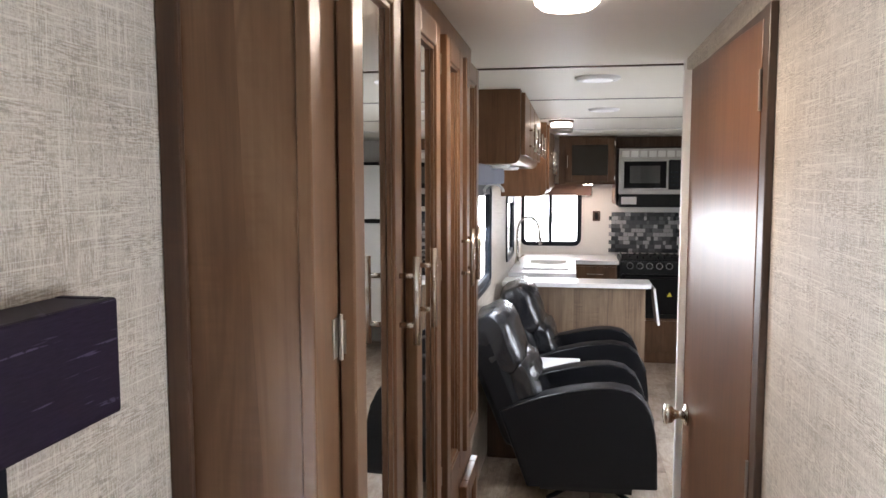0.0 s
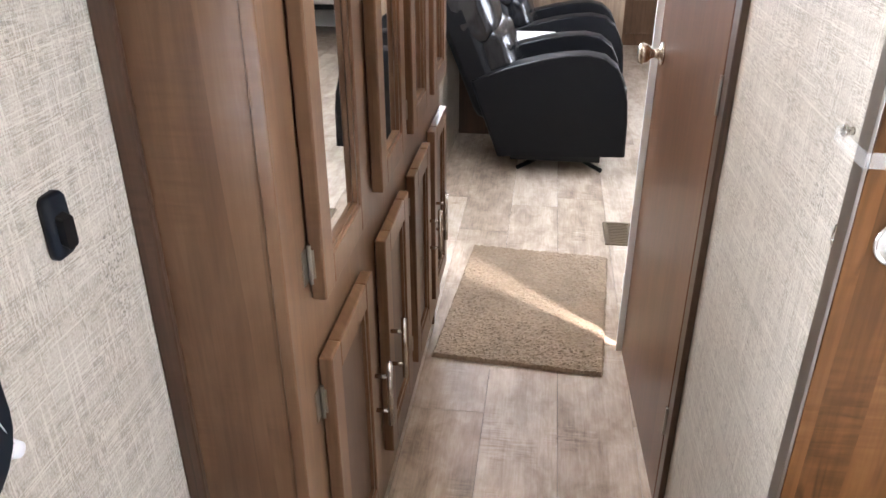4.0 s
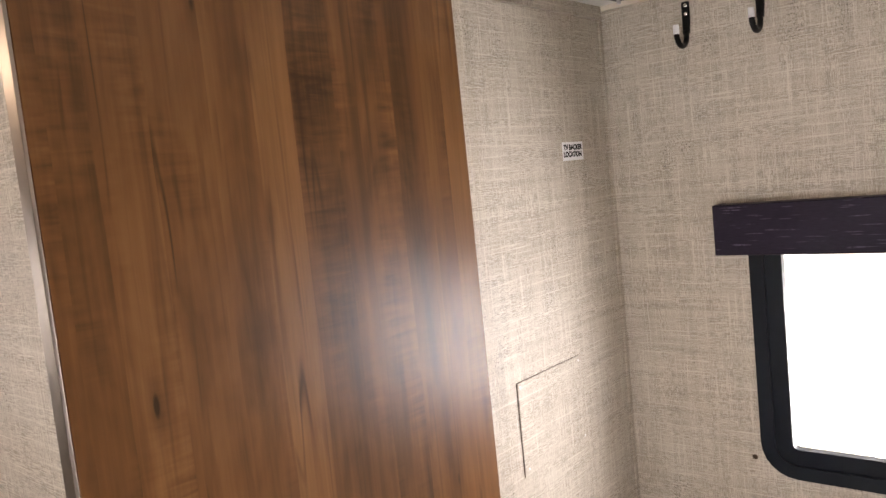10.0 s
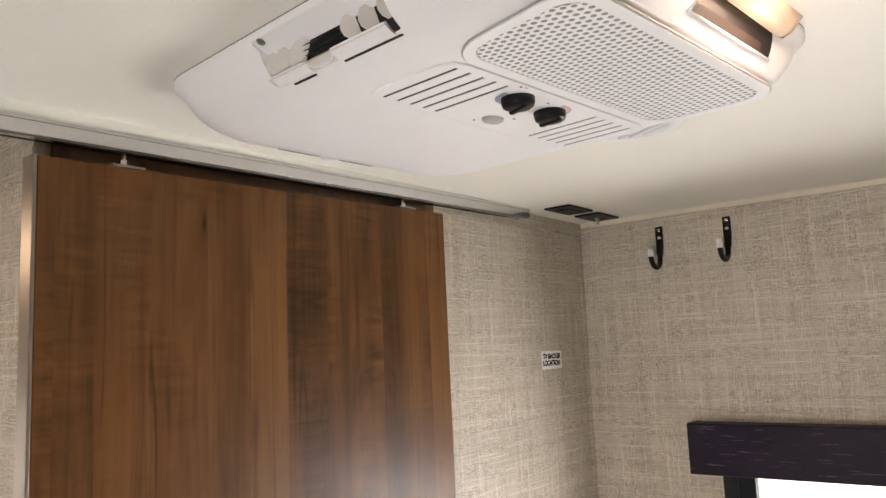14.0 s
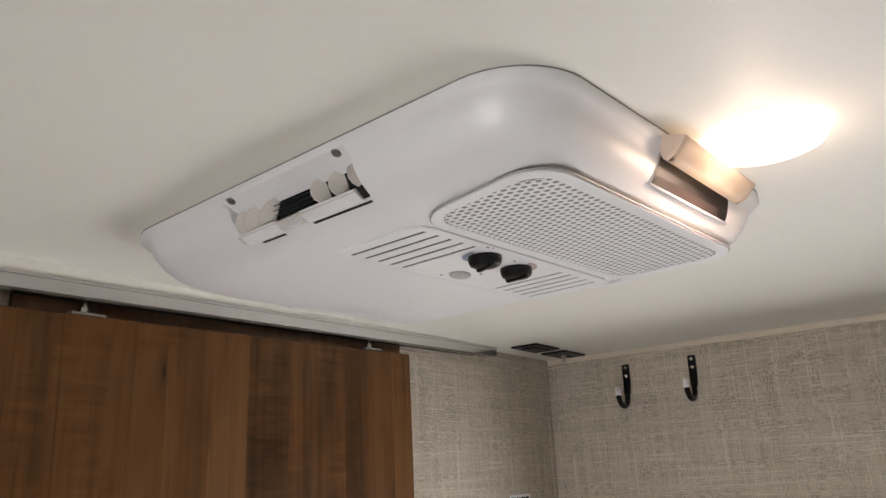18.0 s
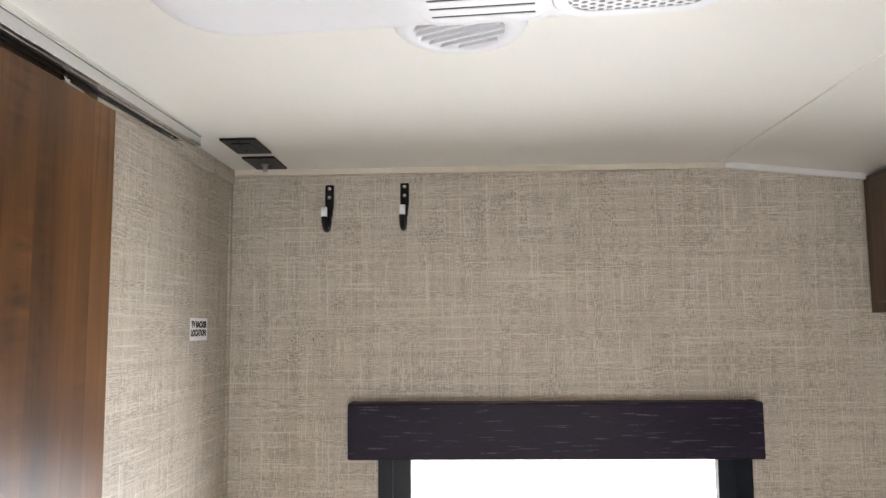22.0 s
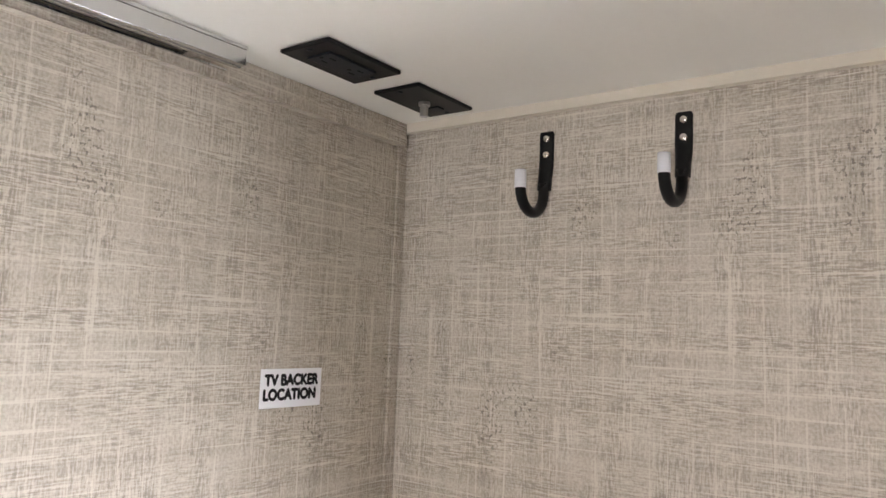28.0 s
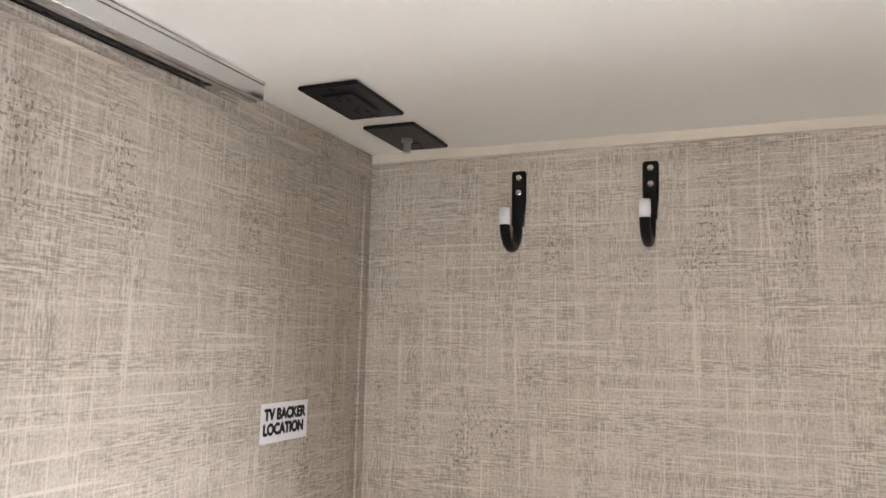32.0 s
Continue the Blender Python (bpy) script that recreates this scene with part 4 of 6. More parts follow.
def bar_handle(x, y, z0, z1, parent):
    """A bar pull on two posts, standing off a door face at x."""
    h = part("handle", cyl((x + 0.028, y, z0), (x + 0.028, y, z1), 0.006, n=14), M_CHROME, parent, "satin nickel bar handle", True)
    d = (z1 - z0) * 0.22
    for z in (z0 + d, z1 - d):
        part("post", cyl((x, y, z), (x + 0.028, y, z), 0.0045, n=12), M_CHROME, h, "", True)


def frame_door(y0, y1, z0, z1, parent, infill, rail, handle=None, hinge=None, name="door", x=None):
    x = WX + 0.003 if x is None else x
    t = 0.022
    d = part(name, bbox(x, x + t, y0, y0 + rail, z0, z1, 0.003), M_CAB, parent)
    part("stile", bbox(x, x + t, y1 - rail, y1, z0, z1, 0.003), M_CAB, d)
    part("rail", bbox(x, x + t, y0 + rail, y1 - rail, z0, z0 + rail, 0.003), M_CAB, d)
    part("rail", bbox(x, x + t, y0 + rail, y1 - rail, z1 - rail, z1, 0.003), M_CAB, d)
    pane = bbox(x + 0.006, x + 0.010, y0 + rail - 0.004, y1 - rail + 0.004, z0 + rail - 0.004, z1 - rail + 0.004)
    if infill is M_MIRROR:
        c = Matrix.Translation((x + 0.008, (y0 + y1) / 2, 0))
        pane.transform(c @ pose(0, 0, 0, 0, 0, 0.4) @ c.inverted())
    part("mirror" if infill is M_MIRROR else "panel", pane, infill, d)
    bead = 0.007
    for a in ((y0 + rail, y0 + rail + bead, z0 + rail, z1 - rail), (y1 - rail - bead, y1 - rail, z0 + rail, z1 - rail), (y0 + rail + bead, y1 - rail - bead, z0 + rail, z0 + rail + bead), (y0 + rail + bead, y1 - rail - bead, z1 - rail - bead, z1 - rail)):
        part("bead", bbox(x + 0.010, x + 0.017, a[0], a[1], a[2], a[3]), M_CAB, d)
    if handle:
        bar_handle(x + t, *handle, d)
    for z in hinge or ():
        hy = y0 - 0.004
        hh = part("hinge", bbox(WX + 0.0004, WX + 0.0024, y0 - 0.022, y0 - 0.004, z - 0.026, z + 0.026, 0.0005, 1), M_HINGE, d, "nickel face hinge")
        part("knuckle", cyl((WX + 0.006, y0 - 0.0035, z - 0.030), (WX + 0.006, y0 - 0.0035, z + 0.030), 0.0030, n=10), M_HINGE, hh)
        part("door_leaf", bbox(WX + 0.006, WX + 0.012, y0 - 0.0016, y0 - 0.0003, z - 0.022, z + 0.022), M_HINGE, hh)
    return d


for i, (y0, y1) in enumerate(((1.376, 1.652), (1.768, 2.026), (2.110, 2.355), (2.435, 2.685))):
    right = i % 2 == 0
    hy = y1 - 0.022 if right else y0 + 0.018
    frame_door(y0, y1, 0.879, 1.935, W, M_MIRROR, 0.050, (hy, 1.350, 1.494), (0.937, 1.414, 1.87) if right else (), "mirror_door")
    frame_door(y0, y1, 0.25, 0.778, W, M_CABDARK, 0.050, (hy, 0.447, 0.593), (0.31, 0.70) if right else (), "lower_door")

# ---- bath mat, floor register ----
bm = bmesh.new()
mw, ml = 0.545, 0.798
nx, ny = 90, 134
grid = [[None] * (ny + 1) for _ in range(nx + 1)]
rm = random.Random(9)
for i in range(nx + 1):
    for j in range(ny + 1):
        px, py = (i / nx - 0.5) * mw, (j / ny - 0.5) * ml
        e = min(i, nx - i, j, ny - j)
        z = 0.002 if e == 0 else 0.012 + 0.006 * rm.random() + 0.004 * noise.noise(Vector((px * 18, py * 18, 1)))
        grid[i][j] = bm.verts.new((px + (rm.random() - 0.5) * 0.004, py + (rm.random() - 0.5) * 0.004, z))
for i in range(nx):
    for j in range(ny):
        bm.faces.new((grid[i][j], grid[i + 1][j], grid[i + 1][j + 1], grid[i][j + 1]))
rug = solo("floor_mat", bm, M_MAT, "tan short-pile mat lying on the plank floor", "mat")
rug.matrix_world = pose(0.564, 2.866, 0.0005, 0, 0, -4.3)
reg = thing("floor_register", (0.92, 3.49, 0.0), "brown metal heating register in the floor", "register")
part("rim", loft([[(0.925 + p[0], 3.49 + p[1], z) for p in rrect(w, l, 0.004, 2)] for w, l, z in ((0.125, 0.225, 0.0002), (0.120, 0.220, 0.005), (0.094, 0.194, 0.005), (0.092, 0.192, 0.001))], False, True), plain("bronze_metal", (0.16, 0.12, 0.08), 0.45, 0.6), reg)
for k in range(12):
    yy = 3.49 - 0.085 + k * 0.0155
    part("slat", bbox(0.885, 0.965, yy, yy + 0.006, 0.0015, 0.004), bpy.data.materials["bronze_metal"], reg)

# ---- bed ----
bed = thing("bed", (1.38, 0.06, 0), "walk-around bed with a white quilted cover", "bed")
part("base", bbox(0.66, 2.10, -0.86, 0.99, 0.0, 0.34), M_CAB, bed)
bm = bmesh.new()
g = [[None] * 41 for _ in range(41)]
for i in range(41):
    for j in range(41):
        px, py = 0.64 + 1.50 * i / 40, -0.86 + 1.885 * j / 40
        e = min(i, 40 - i, j, 40 - j)
        z = 0.600 + 0.010 * noise.noise(Vector((px * 7, py * 7, 0))) - (0.010 if e == 1 else 0) - (0.16 if e == 0 else 0)
        g[i][j] = bm.verts.new((px, py, z))
for i in range(40):
    for j in range(40):
        bm.faces.new((g[i][j], g[i + 1][j], g[i + 1][j + 1], g[i][j + 1]))
part("quilt", bm, M_QUILT, bed, "white and grey quilted cover", True)
part("mattress", bbox(0.67, 2.11, -0.85, 0.995, 0.34, 0.56, 0.04, 3), M_WHITE, bed)
part("cover_roll", tube([(0.70 + 1.43 * k / 12, 1.015 + 0.006 * math.sin(k), 0.562) for k in range(13)], 0.013, 10), plain("brown_cover", (0.055, 0.038, 0.026), 0.8), bed, "rolled brown bedspread edge", True)

for k in range(14):
    xx = 0.74 + k * 0.1
    part("tie", tube([(xx, 1.019, 0.562), (xx + 0.012, 1.019, 0.562)], 0.0142, 10), M_QUILT, bed)

# overhead cabinet across the nose
oc = thing("overhead_cabinet", (1.17, -0.30, 1.67), "brown wooden overhead cabinet above the bed head", "cabinet")
part("carcass", bbox(XL + 0.001, XR - 0.001, -0.62, -0.048, 1.69, 1.925), M_CABDARK, oc)
part("face", bbox(XL + 0.001, XR - 0.001, -0.0475, -0.034, 1.685, 1.965), M_CABDARK, oc)
for k in range(4):
    xa = XL + 0.05 + k * 0.525
    dd = part("door", bbox(xa, xa + 0.50, -0.0335, -0.016, 1.705, 1.95, 0.003), M_CABDARK, oc)
    part("panel", bbox(xa + 0.05, xa + 0.45, -0.0155, -0.0135, 1.755, 1.90), M_CAB, dd)
# ---- ceiling air conditioner ----
ACX, ACY, AZ = 1.165, 0.815, 1.9415
AC = thing("ceiling_air_conditioner", (ACX, ACY, ZC), "white plastic ceiling air-conditioner shroud with grille and knobs", "air conditioner")


def ac_loop(z, left, right, near, far, r):
    """A rounded outline of the shroud at height z, by its half sizes; built square to the room, turned with the thing."""
    w, h = left + right, near + far
    return [(ACX + (right - left) / 2 + p[0], ACY + (far - near) / 2 + p[1], z) for p in rrect(w, h, r, 9)]


L, R_, N, F = 0.225, 0.232, 0.272, 0.283
shell = loft([
    ac_loop(ZC - 0.0005, L, R_, N, F, 0.062), ac_loop(ZC - 0.0085, L, R_, N, F, 0.062), ac_loop(ZC - 0.0125, L - 0.003, R_ - 0.003, N - 0.003, F - 0.003, 0.062),
    ac_loop(ZC - 0.0155, L - 0.008, R_ - 0.008, N - 0.008, F - 0.008, 0.061), ac_loop(ZC - 0.026, L - 0.012, R_ - 0.012, N - 0.010, F - 0.011, 0.061),
    ac_loop(ZC - 0.036, L - 0.019, R_ - 0.017, N - 0.014, F - 0.015, 0.061), ac_loop(ZC - 0.045, L - 0.030, R_ - 0.024, N - 0.020, F - 0.022, 0.060),
    ac_loop(ZC - 0.052, L - 0.043, R_ - 0.032, N - 0.027, F - 0.032, 0.058), ac_loop(ZC - 0.0565, L - 0.058, R_ - 0.042, N - 0.036, F - 0.046, 0.055),
    ac_loop(AZ, L - 0.082, R_ - 0.056, N - 0.048, F - 0.066, 0.045)], False, True)
vx = ACX - L
VY = ACY + 0.019             # middle of the side outlet
vy0, vy1 = VY - 0.106, VY + 0.066
for yc in (vy0, vy1):
    bmesh.ops.bisect_plane(shell, geom=shell.verts[:] + shell.edges[:] + shell.faces[:], plane_co=(0, yc, 0), plane_no=(0, 1, 0))
gone = []
for f in shell.faces:
    c = f.calc_center_median()
    if c.x < vx + 0.03 and vy0 < c.y < vy1 and 1.9551 < c.z < 1.9912:
        gone.append(f)
bmesh.ops.delete(shell, geom=gone, context="FACES")
part("shroud", shell, M_WHITE, AC, "", True)
part("gasket", loft([ac_loop(ZC - 0.0002, L + 0.0004, R_ + 0.0004, N + 0.0004, F + 0.0004, 0.063), ac_loop(ZC - 0.0014, L + 0.0004, R_ + 0.0004, N + 0.0004, F + 0.0004, 0.063), ac_loop(ZC - 0.0014, L - 0.002, R_ - 0.002, N - 0.002, F - 0.002, 0.06)], False, False), plain("gasket_grey", (0.25, 0.25, 0.25), 0.7), AC)


def flat_ring(x0, x1, y0, y1, r, wd, z0, z1):
    a = rrect(x1 - x0, y1 - y0, r, 8)
    b = rrect(x1 - x0 - 2 * wd, y1 - y0 - 2 * wd, max(0.004, r - wd), 8)
    cx, cy = ACX + (x0 + x1) / 2, ACY + (y0 + y1) / 2
    return loft([[(cx + p[0], cy + p[1], z) for p in lp] for lp, z in ((a, z0), (a, z1), (b, z1), (b, z0))], False, False)


# perforated return-air grille
GX0, GX1, GY0, GY1 = -0.172, 0.182, -0.238, -0.100
gcx, gcy, GZ = (GX0 + GX1) / 2, (GY0 + GY1) / 2, AZ - 0.0012


def slant(bm):
    """Draws the grille's outer end in towards the control plate."""
    for v in bm.verts:
        x, y = v.co.x - ACX, v.co.y - ACY
        if x < 0:
            v.co.x += x / GX0 * 0.022 * (y - GY0) / (GY1 - GY0)
    return bm


def in_grille(x, y, m, r=0.032):
    dx, dy = abs(x - gcx) - ((GX1 - GX0) / 2 - m), abs(y - gcy) - ((GY1 - GY0) / 2 - m)
    return dx < 0 and dy < 0 and not (dx > -r and dy > -r and (dx + r) ** 2 + (dy + r) ** 2 > r * r)


gv_, gf_ = [], []
P = 0.0086
row, yy = 0, GY0 + 0.004
while yy < GY1:
    xx = GX0 + 0.004 + (P / 2 if row % 2 else 0)
    while xx < GX1:
        if in_grille(xx, yy, 0.0065):
            n0 = len(gv_)
            for ring in range(3):
                for k in range(12):
                    a = radians(30 * k)
                    rr = P / 2 / math.cos(radians((30 * k + 30) % 60 - 30)) if ring == 0 else P * 0.335
                    gv_.append((ACX + xx + rr * math.cos(a), ACY + yy + rr * math.sin(a), GZ if ring < 2 else GZ + 0.0004))
            for ring in range(2):
                for k in range(12):
                    q = n0 + ring * 12
                    gf_.append((q + k, q + (k + 1) % 12, q + 12 + (k + 1) % 12, q + 12 + k))
        xx += P
    yy += P * math.sqrt(3) / 2
    row += 1
gme = bpy.data.meshes.new("grille")
gme.from_pydata(gv_, [], gf_)
gbm = bmesh.new()
gbm.from_mesh(gme)
bpy.data.meshes.remove(gme)
grille = part("grille", slant(gbm), M_WHITE, AC, "white perforated return-air grille")
part("grille_rim", slant(flat_ring(GX0 - 0.004, GX1 + 0.004, GY0 - 0.004, GY1 + 0.004, 0.038, 0.012, AZ + 0.001, AZ - 0.0016)), M_WHITE, grille)
part("grille_joint", slant(flat_ring(GX0 - 0.0058, GX1 + 0.0058, GY0 - 0.0058, GY1 + 0.0058, 0.040, 0.0013, AZ + 0.001, AZ - 0.0004)), plain("joint_grey", (0.40, 0.40, 0.41), 0.6), grille)
part("filter", slant(bbox(ACX + GX0 + 0.008, ACX + GX1 - 0.008, ACY + GY0 + 0.008, ACY + GY1 - 0.008, AZ - 0.0007, AZ - 0.0002)), plain("filter_grey", (0.27, 0.27, 0.275), 0.9), grille)

# control plate with two banks of slots
CX0, CX1, CY0, CY1 = -0.143, 0.184, -0.0935, 0.0250
slots = [(-0.1250 + 0.0175 * k, -0.082, 0.0145) for k in range(5)] + [(0.0970 + 0.0172 * k, -0.080, 0.0125) for k in range(5)]
xs = sorted([CX0 + 0.004, CX1 - 0.004] + [x + d for x, _, _ in slots for d in (-0.0024, 0.0024)])
pl = bmesh.new()
for k, (xa, xb) in enumerate(zip(xs, xs[1:])):
    if k % 2 == 0:
        bbox(ACX + xa, ACX + xb, ACY + CY0 + 0.003, ACY + CY1 - 0.003, AZ - 0.0018, AZ - 0.0010, bm=pl)
    else:
        bbox(ACX + xa, ACX + xb, ACY + CY0 + 0.003, ACY + slots[k // 2][1], AZ - 0.0018, AZ - 0.0010, bm=pl)
        bbox(ACX + xa, ACX + xb, ACY + slots[k // 2][2], ACY + CY1 - 0.003, AZ - 0.0018, AZ - 0.0010, bm=pl)
plate = part("control_plate", pl, M_WHITE, AC, "white control plate with louvre slots")
part("plate_rim", flat_ring(CX0, CX1, CY0, CY1, 0.024, 0.004, AZ + 0.001, AZ - 0.0021), M_WHITE, plate)
# dark sheet behind the slots paints the shade inside them
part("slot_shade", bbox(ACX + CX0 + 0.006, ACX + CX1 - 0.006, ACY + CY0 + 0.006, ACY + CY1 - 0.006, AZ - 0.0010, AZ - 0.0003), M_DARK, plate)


def ac_knob(x, y, turn, arc, name):
    x, y = ACX + x, ACY + y
    k = part("knob", loft([[(x + r * math.cos(a), y + r * math.sin(a), AZ - 0.0018 - h) for a in [2 * math.pi * q / 28 for q in range(28)]] for r, h in ((0.0170, 0), (0.0166, 0.005), (0.0155, 0.0085), (0.0120, 0.0104), (0.005, 0.0108))]), M_BLACK, plate, "black control knob", True)
    g = bbox(-0.0140, 0.0140, -0.0030, 0.0030, -0.0130, -0.008, 0.0018, 3)
    g.transform(Matrix.Translation((x, y, AZ - 0.0018)) @ pose(0, 0, 0, 0, 0, turn))
    part("grip", g, M_BLACK, k, "", True)
    ring, prev = bmesh.new(), None
    for q in range(15):
        a = radians(arc[0] + (arc[1] - arc[0]) * q / 14)
        w = 0.0200 + 0.0050 * q / 14
        v = (ring.verts.new((x + 0.0180 * math.cos(a), y + 0.0180 * math.sin(a), AZ - 0.0020)), ring.verts.new((x + w * math.cos(a), y + w * math.sin(a), AZ - 0.0020)))
        if prev:
            ring.faces.new((*prev, v[1], v[0]))
        prev = v
    part("dial_arc", ring, plain(name, arc[2], 0.5), plate, "printed dial arc")


ac_knob(-0.0200, -0.0650, 70, (60, 190, (0.32, 0.38, 0.52)), "blue_print")
ac_knob(0.0420, -0.0580, 85, (-10, -110, (0.52, 0.36, 0.36)), "red_print")
part("mode_switch", loft([[(ACX + 0.0116 + r * 1.25 * math.cos(a), ACY - 0.0060 + r * math.sin(a), AZ - 0.0018 - h) for a in [2 * math.pi * q / 24 for q in range(24)]] for r, h in ((0.0105, 0), (0.010, 0.0025), (0.007, 0.004))]), plain("grey_print", (0.45, 0.45, 0.45), 0.5), plate, "grey oval mode switch", True)
for a, b in ((-0.002, 0.009), (0.030, -0.020), (-0.044, -0.088), (-0.038, -0.090), (0.012, -0.039), (0.016, -0.075)):
    part("printed_mark", bbox(ACX + a - 0.0016, ACX + a + 0.0016, ACY + b - 0.0010, ACY + b + 0.0010, AZ - 0.0021, AZ - 0.0017), M_FRAME, plate)

# louvred outlet in the long side: a recess with a sloping plate, vanes, a tray and a thumb scoop
def along(prof, ya, yb):
    return loft([[(vx + dx, y, z) for dx, z in prof] for y in (ya, yb)])


# near-black block at the back of the recess stands for its shade
vo = part("side_outlet", along(((0.0250, 1.9815), (0.0310, 1.9640), (0.042, 1.9640), (0.038, 1.9860)), vy0 - 0.002, vy1 + 0.002), M_DARK, AC, "side air outlet, its shade a near-black fill")
for z, dx in ((1.9775, 0.0245), (1.9735, 0.0262), (1.9695, 0.0280)):
    part("louvre", along(((dx - 0.003, z - 0.0013), (dx + 0.001, z + 0.0004), (dx + 0.001, z + 0.0010), (dx - 0.003, z - 0.0007)), VY - 0.052, VY + 0.016), M_FRAME, vo)
part("outlet_hood", along(((-0.0004, 1.9925), (0.0010, 1.9908), (0.0240, 1.9800), (0.0260, 1.9825), (0.0060, 1.9920)), vy0 - 0.001, vy1 + 0.001), M_WHITE, vo)
part("tray", along(((0.0195, 1.9585), (0.0305, 1.9665), (0.0325, 1.9665), (0.0325, 1.9540), (0.0270, 1.9545)), vy0 + 0.008, vy1 + 0.001), M_VANE, vo)
for ya, yb in ((vy0 - 0.002, vy0 + 0.0006), (vy1 - 0.0006, vy1 + 0.002)):
    part("outlet_end", along(((0.0003, 1.9915), (0.0035, 1.9875), (0.0085, 1.9845), (0.0125, 1.974), (0.0195, 1.964), (0.0305, 1.955), (0.038, 1.955), (0.036, 1.9830)), ya, yb), M_WHITE, vo)
for ya, yb in ((VY - 0.098, VY - 0.027), (VY + 0.010, VY + 0.062)):
    part("outlet_lip", along(((0.0185, 1.9600), (0.0200, 1.9608), (0.0240, 1.9620), (0.0325, 1.9565), (0.0325, 1.9530), (0.0285, 1.9528), (0.0215, 1.9570)), ya, yb), M_WHITE, vo)
for ya, yb in ((VY - 0.103, VY - 0.029), (VY + 0.012, VY + 0.046)):
    # dark strips paint the shade under the lip and in the corner
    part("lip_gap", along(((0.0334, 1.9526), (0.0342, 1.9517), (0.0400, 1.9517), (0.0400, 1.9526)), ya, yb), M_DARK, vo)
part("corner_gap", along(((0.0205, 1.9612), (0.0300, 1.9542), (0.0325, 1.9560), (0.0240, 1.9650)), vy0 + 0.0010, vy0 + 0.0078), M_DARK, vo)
scoop = []
for k in range(11):
    a = radians(180 * k / 10)
    y = VY - 0.0085 + 0.0190 * math.cos(a)
    o = 0.0075 * math.sin(a)
    scoop.append([(vx + dx, y, z) for dx, z in ((0.0290, 1.9658), (0.0225 + o * 0.30, 1.9605 - o * 0.45), (0.0185 + o * 0.90, 1.9595 - o * 0.85), (0.0210 + o * 1.0, 1.9575 - o * 0.65))])
part("thumb_scoop", strip(scoop, 0.0008), M_WHITE, vo, "", True)
for low, high in ((-0.100, -0.096), (-0.073, -0.075), (-0.050, -0.051), (0.035, 0.010), (0.054, 0.040), (0.063, 0.058)):
    prof = ((0.0300, 1.9660), (0.0215, 1.9612), (0.0170, 1.9640), (0.0145, 1.9685), (0.0138, 1.9740), (0.0150, 1.9795), (0.0185, 1.9828), (0.0250, 1.9800))
    part("vane", loft([[(vx + x, VY + low + (high - low) * (z - 1.960) / 0.0225 + o - 0.55 * (x - 0.0165), z) for x, z in prof] for o in (-0.0007, 0.0007)]), M_VANE, vo)
for yv in (-0.094, 0.055):
    part("screw", screw((vx + 0.0040, VY + yv, 1.9886), (-0.45, 0, -1), 0.0046), M_TRIMKIT, vo)

# open flap beside the lamp
fy = ACY - N + 0.0105
# near-black sheet and darkened duct floor carry the shade behind the flap
fo = part("flap_outlet", strip([[(ACX + x, fy + dy, z) for x in (-0.036 + i, 0.120 - i)] for dy, z, i in ((-0.0037, 1.984, 0.008), (-0.0009, 1.972, 0.004), (0.0024, 1.964, 0.0015), (0.0066, 1.957, 0.0))]), plain("outlet_shade", (0.012, 0.009, 0.009), 0.5), AC, "outlet behind the flap, its shade a near-black sheet")
part("duct_floor", strip([[(ACX + x, fy + dy, z) for x in (-0.033 + i, 0.100 - i)] for dy, z, i in ((0.0016, 1.9645, 0.006), (0.0060, 1.9573, 0.0))]), plain("duct_shade", (0.05, 0.036, 0.033), 0.5), fo)
part("flap_sill", tube([(ACX - 0.038, fy + 0.0068, 1.9565), (ACX + 0.04, fy + 0.0066, 1.9562), (ACX + 0.122, fy + 0.0068, 1.9565)], 0.0015, 8), M_WHITE, fo, "", True)
part("outlet_jamb", tube([(ACX - 0.038, fy + 0.0066, 1.9565), (ACX - 0.029, fy - 0.0036, 1.984)], 0.0011, 8), M_WHITE, fo, "", True)


def sheet(pts, push):
    bm = bmesh.new()
    lo = [bm.verts.new(p) for p in pts]
    hi = [bm.verts.new(Vector(p) + Vector(push)) for p in pts]
    bm.faces.new(lo), bm.faces.new(hi)
    for k in range(len(pts)):
        q = (k + 1) % len(pts)
        bm.faces.new((lo[k], lo[q], hi[q], hi[k]))
    return bm


FLAP_ROWS = ((0.0, -0.0035, 1.9840), (0.2, -0.0055, 1.9765), (0.4, -0.0100, 1.9735), (0.65, -0.0180, 1.9765), (0.85, -0.0245, 1.9835), (1.0, -0.0288, 1.9895))
flap = part("flap", strip([[(ACX - 0.031 - 0.003 * q + (0.145 + 0.008 * q) * u, fy + dy, z - 0.0028 * u) for u in (0.0, 0.06, 0.35, 0.65, 0.94, 1.0)] for q, dy, z in FLAP_ROWS], 0.0008), M_FLAP, fo, "thin open white flap", True)
part("flap_side", sheet([(ACX - 0.031 - 0.003 * q, fy + dy, z) for q, dy, z in FLAP_ROWS] + [(ACX - 0.041, fy - 0.0060, 1.9945)], (-0.0010, 0, 0.0004)), M_FLAP, fo)
part("flap_clip", sheet([(ACX + 0.114, fy - 0.0040, 1.981), (ACX + 0.119, fy - 0.0290, 1.9870), (ACX + 0.119, fy - 0.008, 1.976)], (0.0010, 0, 0)), M_FLAP, fo)

